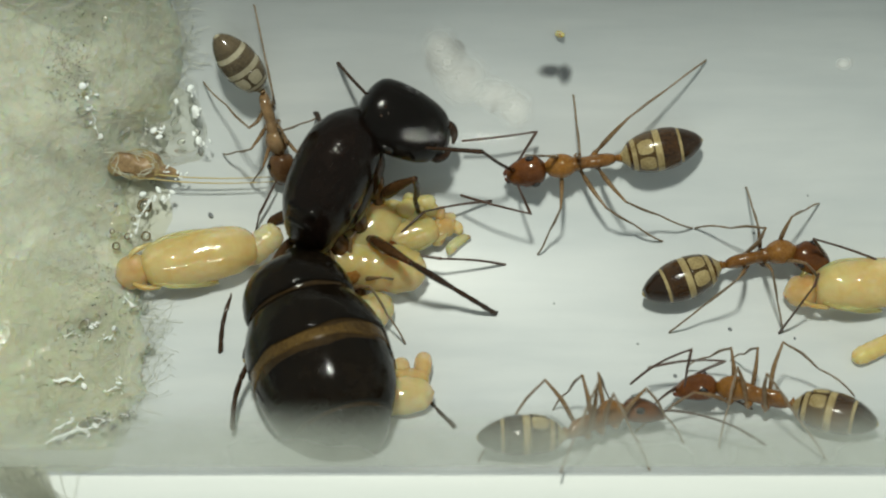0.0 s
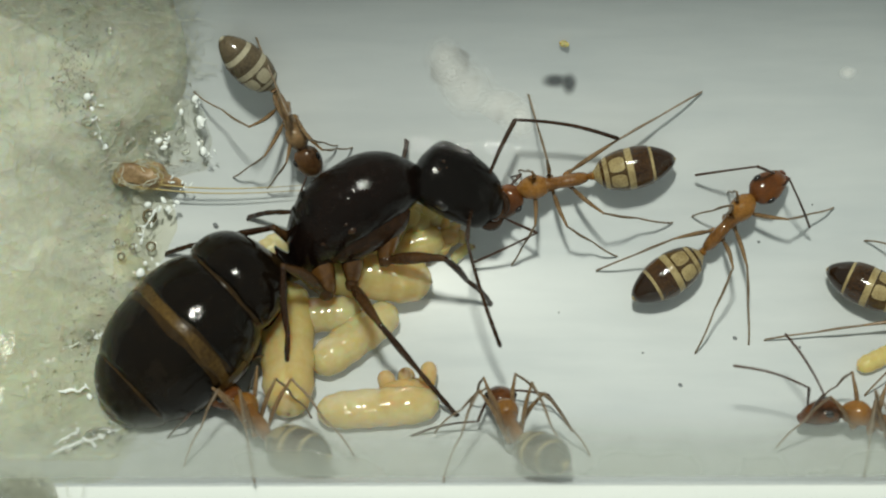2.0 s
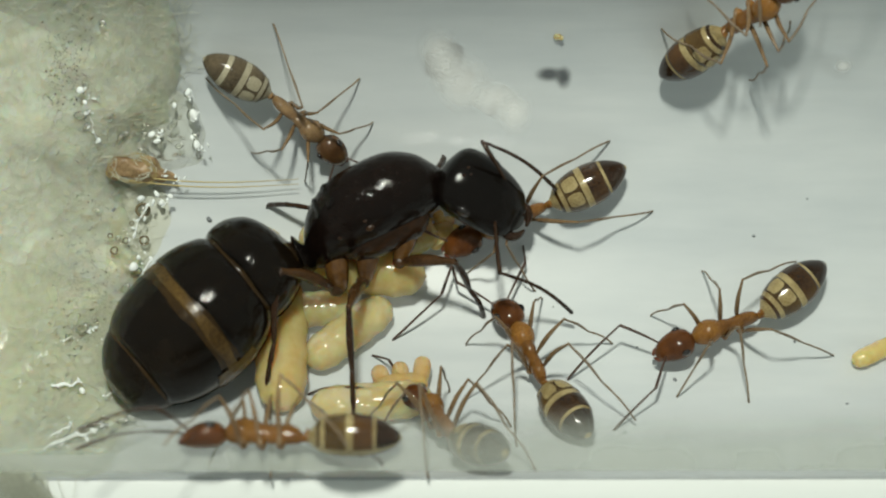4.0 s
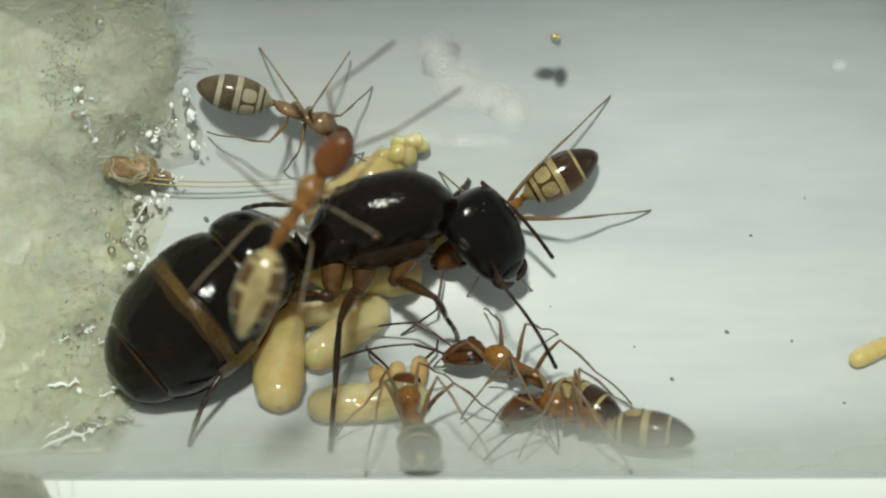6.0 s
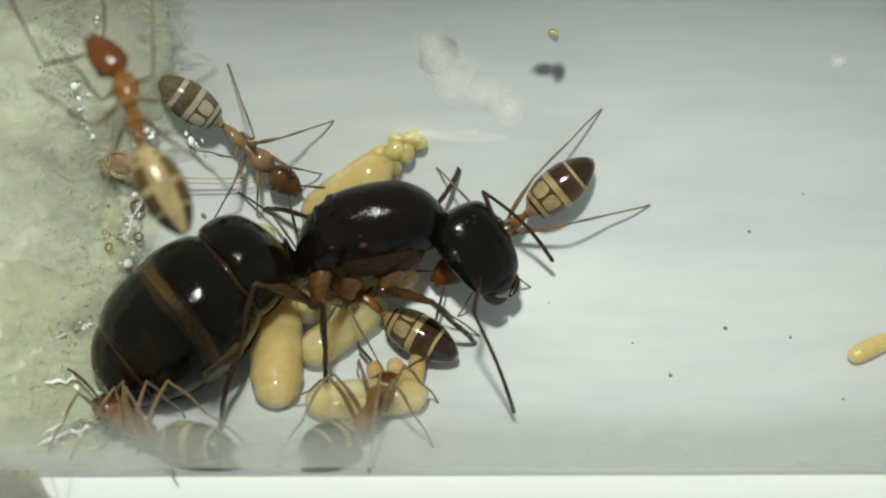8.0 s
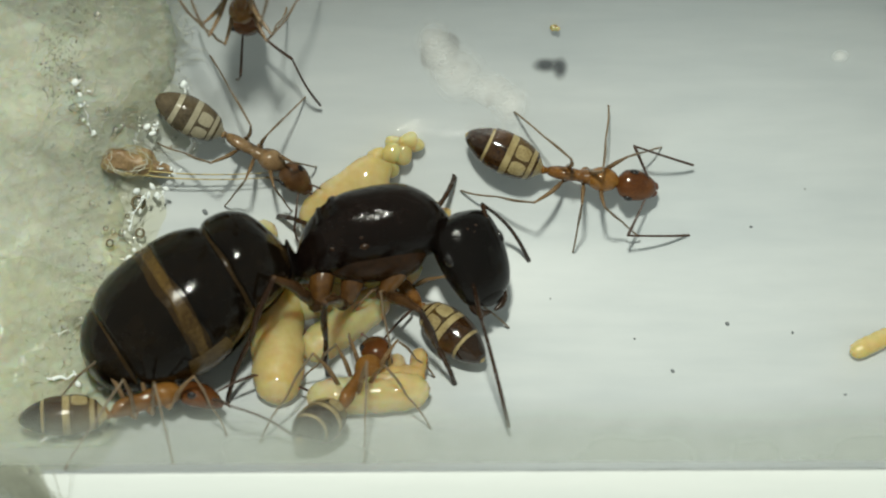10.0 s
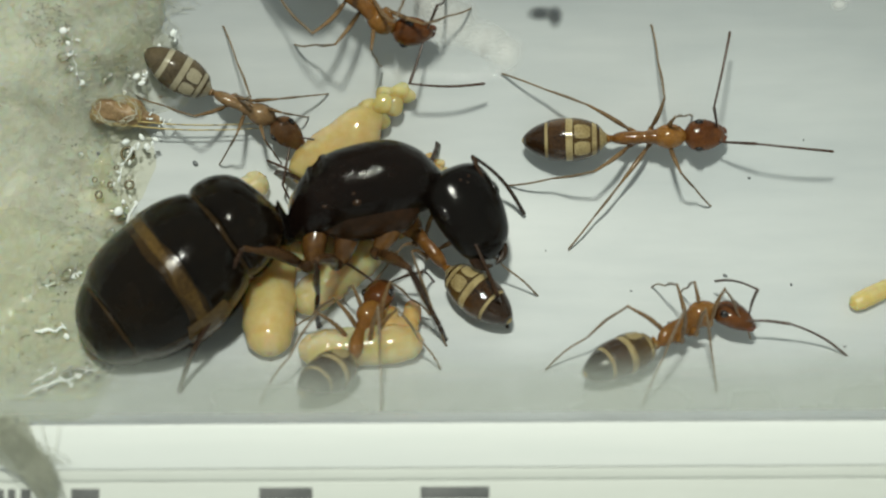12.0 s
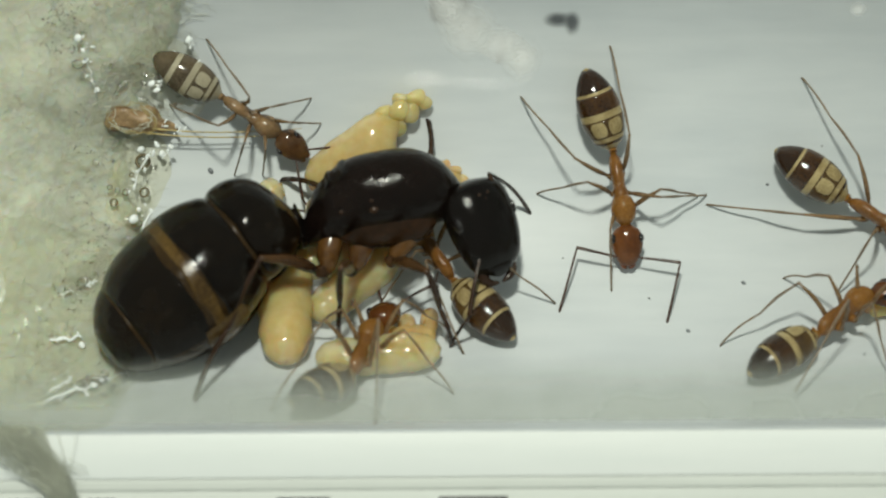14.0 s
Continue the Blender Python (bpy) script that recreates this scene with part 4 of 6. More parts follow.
def queen_ant():
    ant = new("queen_ant")
    ant.empty_display_size = 0.001
    tagged(ant, "large glossy black-brown queen ant with a banded gaster", "ant")
    sp, h = QUEEN, QUEEN["h"]
    bm = loft([(2.75, 0, h - .25, .3, .35), (2.5, 0, h - .1, .62, .7), (2.1, 0, h + .1, 1.0, 1.05), (1.3, 0, h + .3, 1.30, 1.35), (.2, 0, h + .35, 1.38, 1.42), (-.9, 0, h + .3, 1.28, 1.38), (-1.7, 0, h + .05, 1.05, 1.2), (-2.3, 0, h - .3, .8, .9), (-2.65, 0, h - .6, .45, .45), (-2.75, 0, h - .7, .2, .2)], 28, 4)
    part("thorax", bm, Q_THORAX, ant, "smooth dark brown thorax")
    for x0, x1, z0, w in ((-.95, -1.35, h + 1.52, .62), (-1.5, -1.8, h + 1.25, .5)):
        part("thorax_plate", loft([(x0 + .1, 0, z0 - .1, .05, .03), (x0, 0, z0 + .02, w * .8, .08), ((x0 + x1) / 2, 0, z0 + .03 - .06, w, .1), (x1, 0, z0 - .22, w * .8, .08), (x1 - .1, 0, z0 - .34, .05, .03)], 16, 3), Q_BLACK, ant)
    for sy in (1, -1):
        for x, y, z, r in ((.9, 1.22, h + .5, .09), (-.3, 1.3, h + .45, .13), (-1.35, 1.05, h + .45, .10), (-.35, 1.24, h + .78, .07)):
            part("wing_scar", lump(bmesh.new(), x, sy * y, z, r * 1.4, r, r, .02, 9), Q_SHIN, ant, "brown wing scar")
        part("side_plate", loft([(1.7, sy * .9, h - .55, .1, .1), (1.2, sy * .98, h - .6, .3, .55), (.2, sy * 1.05, h - .55, .32, .62), (-.9, sy * .98, h - .55, .3, .55), (-1.6, sy * .8, h - .6, .1, .1)], 14, 4), Q_SIDE, ant, "reddish brown side plate")
    part("petiole", loft([(-2.5, 0, h - .75, .3, .3), (-2.7, 0, h - .6, .5, .55), (-2.88, 0, h - .35, .6, .85), (-3.05, 0, h - .55, .45, .6), (-3.2, 0, h - .8, .25, .25)], 16, 3), Q_BLACK, ant)
    head = part("head", loft([(-.2, 0, -.1, .3, .3), (0, 0, 0, .92, .74), (.35, 0, .06, 1.25, .93), (1.1, 0, .06, 1.34, .98), (1.9, 0, 0, 1.28, .92), (2.6, 0, -.12, 1.12, .74), (3.05, 0, -.25, .84, .5), (3.3, 0, -.35, .3, .22)], 28, 4), Q_BLACK, ant, "glossy black head")
    for sy in (1, -1):
        part("eye", lump(bmesh.new(), 1.25, sy * 1.12, .36, .34, .17, .3, 0, 14), EYE, head, "black eye")
        part("mandible", tube([(2.95, sy * .62, -.35), (3.25, sy * .62, -.4), (3.5, sy * .42, -.45), (3.6, sy * .08, -.46)], [.2, .2, .15, .05], 9), Q_SHIN, head)
    part("clypeus", loft([(2.7, 0, .1, .1, .05), (2.85, 0, .12, .5, .2), (3.15, 0, -.02, .55, .22), (3.35, 0, -.2, .3, .12), (3.42, 0, -.25, .05, .04)], 14, 3), Q_BLACK, head)
    for x in (.75, .55):
        part("simple_eye", lump(bmesh.new(), x, (.18 if x < .6 else 0), 1.0, .06, .06, .05, 0, 8), Q_SHIN, head)
    part("simple_eye", lump(bmesh.new(), .55, -.18, 1.0, .06, .06, .05, 0, 8), Q_SHIN, head)
    for ob in (head, *head.children):
        ob.data.transform(Matrix.Scale(.94, 4))
    gaster = part("gaster", loft(Q_GASTER, 36, 5), Q_MARGIN, ant, "dark brown translucent gaster skin")
    part("membrane", band(Q_GASTER, -3.84, -4.26, .028, 48, 5, (.22, .24)), Q_BAND, gaster, "golden brown membrane between the dark plates")
    part("membrane", band(Q_GASTER, -3.35, -4.75, .075, 48, 8, (.5, .4), (-2, .30)), Q_BAND, gaster, "golden brown skin on the flank")
    for x0, x1, g, wv in ((-.10, -1.87, .05, (0, .08)), (-2.0, -3.70, .05, (.05, .22)), (-4.40, -6.47, .05, (.26, .06)), (-6.56, -7.6, .03, (.04, 0))):
        part("plate", band(Q_GASTER, x0, x1, g, 48, 14, wv, (.38, .72)), Q_TERGITE, gaster, "shiny dark gaster plate")
    return dict(ant=ant, head=head, gaster=gaster, legs=leg_meshes(ant, sp, .148, (Q_LEG, Q_SHIN, Q_COXA)), feelers=feeler_meshes(ant, sp, .075, Q_SHIN), sp=sp, seed=3)


queen = queen_ant()
ant_by_cotton = worker("pale amber worker ant with a grey-banded gaster beside the cotton", grey=True, size=.9)
ant_fed = worker("amber worker ant with a banded gaster feeding the queen")
ant_carrier = worker("orange-brown worker ant that carries a pupa along the floor")
ant_at_brood = worker("brown worker ant tending the brood by the tube's edge")
ant_newcomer = worker("orange worker ant that joins the queen's brood")
ant_leaving = worker("long-legged amber worker ant walking off to the far wall")
ant_climber = worker("amber worker ant that climbs over the clear roof")


# ---------------------------------------------------------------- movement
STEPS = [round(0.1 * k, 1) for k in range(141)]


def glide(rows, t):
    """Smooth values between timed rows; it never overshoots them."""
    ts = [r[0] for r in rows]
    if t <= ts[0]:
        return np.array(rows[0][1:], float)
    if t >= ts[-1]:
        return np.array(rows[-1][1:], float)
    i = max(k for k in range(len(ts)) if ts[k] <= t)
    p1, p2 = np.array(rows[i][1:], float), np.array(rows[i + 1][1:], float)
    dt = ts[i + 1] - ts[i]
    d = (p2 - p1) / dt

    def slope(k):
        if k <= 0 or k >= len(ts) - 1:
            return d * (0.0 if len(ts) > 2 else 1.0)
        a = (np.array(rows[k][1:], float) - np.array(rows[k - 1][1:], float)) / (ts[k] - ts[k - 1])
        b = (np.array(rows[k + 1][1:], float) - np.array(rows[k][1:], float)) / (ts[k + 1] - ts[k])
        same = np.sign(a) == np.sign(b)
        return np.where(same, 2 * a * b / np.where(np.abs(a + b) < 1e-9, 1, a + b), 0.0)

    f = (t - ts[i]) / dt
    m1, m2 = slope(i) * dt, slope(i + 1) * dt
    return (2 * f ** 3 - 3 * f * f + 1) * p1 + (f ** 3 - 2 * f * f + f) * m1 + (3 * f * f - 2 * f ** 3) * p2 + (f ** 3 - f * f) * m2


def basis(x, y, z, origin):
    return Matrix(((x.x, y.x, z.x, origin.x), (x.y, y.y, z.y, origin.y), (x.z, y.z, z.z, origin.z), (0, 0, 0, 1)))


def metres(m):
    """The same pose with its place turned from millimetres into metres."""
    m = m.copy()
    m.translation = m.translation * MM
    return m


def along(d, up, origin):
    d = d.normalized()
    y = up.cross(d)
    y = y.normalized() if y.length > 1e-4 else Vector((0, 1, 0))
    return basis(d, y, d.cross(y), origin)


def crawl(rig, rows, feet=None, feelers=None, roll=None, lift=0.0, knees=None):
    """Moves an ant over the tube's wall. rows: seconds, x, way round the wall, heading, turn of head, turn of gaster (degrees);
    feet: named foot -> rows of seconds, x, way round; other feet step by themselves; feelers: side -> rows of seconds, elbow and tip;
    knees: named foot -> rows of seconds, x, y over which that knee is held."""
    sp, ant, seed = rig["sp"], rig["ant"], rig["seed"]
    big = sp["h"] / 1.15
    keys = {"ant": [], "head": [], "gaster": []}
    legs = {k: ([], []) for k in rig["legs"]}
    ants = {k: ([], []) for k in rig["feelers"]}
    planted, swing = {}, {}
    for n, t in enumerate(STEPS):
        x, u, hd, hy, gy = glide(rows, t)
        p, tau, nn = wall_frame(x, u)
        a = radians(hd)
        f = (math.cos(a) * Vector((1, 0, 0)) + math.sin(a) * tau).normalized()
        lean = float(glide(roll, t)[0]) if roll else 0.0
        body = basis(f, nn.cross(f), nn, p + nn * lift) @ Matrix.Rotation(radians(lean), 4, "X")
        if roll:
            body.translation += nn * sp["h"] - body.to_3x3() @ Vector((0, 0, sp["h"]))
        inv = body.inverted()
        axis = inv.to_3x3() @ nn
        keys["ant"].append((t, metres(body)))
        hm = Matrix.Translation((sp["neck"] + .05, 0, sp["h"])) @ Matrix.Rotation(radians(hy), 4, axis) @ Euler((radians(-0.55 * lean), radians(6 + 3 * math.sin(1.7 * t + seed)), 0)).to_matrix().to_4x4()
        keys["head"].append((t, metres(hm)))
        rest_turn = Matrix.Rotation(radians(gy), 4, axis)
        root = body @ Vector((sp["waist"], 0, sp["h"] + sp["mount"]))
        # the gaster's end follows the wall, straight on as seen from above
        sg = 1.0 if nn.z >= 0 else -1.0
        ba = math.atan2(-f.y, -f.x) + sg * radians(gy)
        wx, wu = x + sp["waist"] * math.cos(a), u + sp["waist"] * math.sin(a)
        for _ in range(8):
            ty = wall_frame(wx, wu)[1].y
            ty = math.copysign(max(abs(ty), 0.45), ty)
            step = Vector((math.cos(ba), math.sin(ba) / ty)).normalized() * sp["tail"] / 8
            wx, wu = wx + step.x, wu + step.y
        tp, tt, tn = wall_frame(wx, wu)
        aim = tp + tn * sp["tip_height"] - root
        reach = max(aim.xy.length, 0.3)
        easy = max(0.0, min(1.0, (abs(tau.y) - 0.6) / 0.2))
        aim = inv.to_3x3() @ aim.lerp(Vector((reach * math.cos(ba), reach * math.sin(ba), aim.z)), easy)
        flat = rest_turn.to_3x3() @ Vector((-1, 0, 0))
        rest_turn = flat.rotation_difference(aim).to_matrix().to_4x4() @ rest_turn
        gm = Matrix.Translation((sp["waist"] - .1, 0, sp["h"] + sp["mount"])) @ rest_turn @ Euler((0, radians(0 + 2 * math.sin(1.1 * t + seed)), 0)).to_matrix().to_4x4()
        keys["gaster"].append((t, metres(gm)))
        # legs
        for name, (thigh, shin) in rig["legs"].items():
            side, i = (1 if name[0] == "L" else -1), int(name[1]) - 1
            rest = sp["rest"][i]
            if feet and name in feet:
                known = glide(feet[name], t)
                near = min(abs(t - r[0]) for r in feet[name])
                before = [r[0] for r in feet[name] if r[0] <= t]
                after = [r[0] for r in feet[name] if r[0] >= t]
                sure = max(0.0, min(1.0, 1.6 - near / 0.3))
                if len(feet[name]) > 20 or (before and after and min(after) - max(before) < 2.1):
                    sure = 1.0
            else:
                known, sure = None, 0.0
            if sure == 1.0:
                (fx, fu), fl = known, 0.0
                planted[name] = known
            else:
                # planted foot, in the unrolled sheet of the wall
                lx, ly = rest[0], side * rest[1]
                lx += 0.25 * math.sin(seed * 2.1 + i * 1.7 + side)
                want = np.array((x + lx * math.cos(a) + ly * math.sin(a), u + lx * math.sin(a) - ly * math.cos(a)))
                nx = glide(rows, min(t + 0.15, 14.0))
                lead = np.array((nx[0] - x, nx[1] - u))
                odd = (i + (side > 0)) % 2
                if name not in planted:
                    planted[name] = want + lead * (0.7 if odd else -0.7)
                fl = 0.0
                if name in swing:
                    planted[name] = swing.pop(name)
                gap = np.hypot(*(planted[name] - want))
                if gap > 0.75 * big and (n % 2 == odd or gap > 1.5 * big):
                    goal = want + lead * 1.1
                    swing[name] = goal
                    planted[name] = (planted[name] + goal) / 2
                    fl = 0.35 * big
                fx, fu = planted[name] if known is None else sure * known + (1 - sure) * planted[name]
            fp, ft, fn = wall_frame(fx, fu)
            foot = inv @ (fp + fn * (0.03 + fl))
            hx, hy_, hz = sp["hips"][i]
            hip = Vector((hx, side * hy_, hz))
            L1, L2 = sp["femur"][i], sp["shin"][i]
            way = foot - hip
            d = min(max(way.length, abs(L1 - L2) + 0.15), (L1 + L2) * 0.995)
            way.normalize()
            pole = inv.to_3x3() @ nn * 0.75 + Vector((sp["pole"][i][0] + (0.16 * math.sin(seed + 2.1 * i + side) if sp is not QUEEN else 0), side * sp["pole"][i][1] + sp["pole"][i][2], 0))
            pole = (pole - pole.dot(way) * way)
            pole = pole.normalized() if pole.length > 1e-3 else Vector((0, 0, 1))
            ca = max(-1, min(1, (L1 * L1 + d * d - L2 * L2) / (2 * L1 * d)))
            if knees and name in knees:
                goal = Vector(glide(knees[name], t))
                cross = way.cross(pole)
                sa = math.sqrt(1 - ca * ca)
                high = 0.5 if name == "R3" else 0.3
                turns = [pole * math.cos(k * math.pi / 30) + cross * math.sin(k * math.pi / 30) for k in range(-26, 27)]
                pole = min(turns, key=lambda w: max(((body @ (hip + (way * ca + w * sa) * L1)).xy - goal).length, 0.4) - high * sa * (body.to_3x3() @ w).z)
            fd = way * ca + pole * math.sqrt(1 - ca * ca)
            knee = hip + fd * L1
            td = (hip + way * d - knee).normalized()
            yy = pole.cross(way).normalized()
            tm = basis(fd, yy, fd.cross(yy), hip)
            sm = basis(td, yy, td.cross(yy), knee)
            legs[name][0].append((t, metres(tm)))
            legs[name][1].append((t, metres(tm.inverted() @ sm)))
        # antennae
        for side, (scape, funicle) in rig["feelers"].items():
            bx, by, bz = sp["feeler_base"]
            base = hm @ Vector((bx, side * by, bz))
            ph = 2.3 * t + seed * 1.3 + side * 1.1
            d1 = hm.to_3x3() @ Vector((0.72 + 0.15 * math.sin(ph), side * (0.68 - 0.15 * math.sin(ph)), 0.32))
            d2 = hm.to_3x3() @ Vector((0.93, side * (0.05 + 0.35 * math.sin(ph * 1.3 + 1)), -0.30 + 0.1 * math.cos(ph)))
            if feelers:
                fr = feelers[side]
                near = min(abs(t - r[0]) for r in fr)
                trust = max(0.0, min(1.0, 1.6 - near / 0.5)) if len(fr) < 20 else 1.0
                ex, ey, qx, qy = glide(fr, t)
                wb = body @ base
                v1 = Vector((ex - wb.x, ey - wb.y, 0))
                s = sp["scape"]
                v1.z = 0.75 * math.sqrt(max(s * s - v1.length_squared, 0.02)) * (1 if nn.z > 0 else -1)
                v2 = Vector((qx - ex, qy - ey, 0))
                fl2 = sp["funicle"]
                v2.z = -0.55 * math.sqrt(max(fl2 * fl2 - v2.length_squared, 0.02)) * (1 if nn.z > 0 else -1)
                if v1.xy.length > 1e-3 and v2.xy.length > 1e-3:
                    r3 = inv.to_3x3()
                    w = trust
                    d1 = d1.normalized().lerp((r3 @ v1).normalized(), w)
                    d2 = d2.normalized().lerp((r3 @ v2).normalized(), w)
            up = Vector((0, 0, 1))
            m1 = along(d1, up, base)
            m2 = along(d2, up, base + d1.normalized() * sp["scape"])
            ants[side][0].append((t, metres(m1)))
            ants[side][1].append((t, metres(m1.inverted() @ m2)))
    walk(ant, keys["ant"])
    walk(rig["head"], keys["head"])
    walk(rig["gaster"], keys["gaster"])
    for name, pair in legs.items():
        for ob, ks in zip(rig["legs"][name], pair):
            walk(ob, ks)
    for side, pair in ants.items():
        for ob, ks in zip(rig["feelers"][side], pair):
            walk(ob, ks)


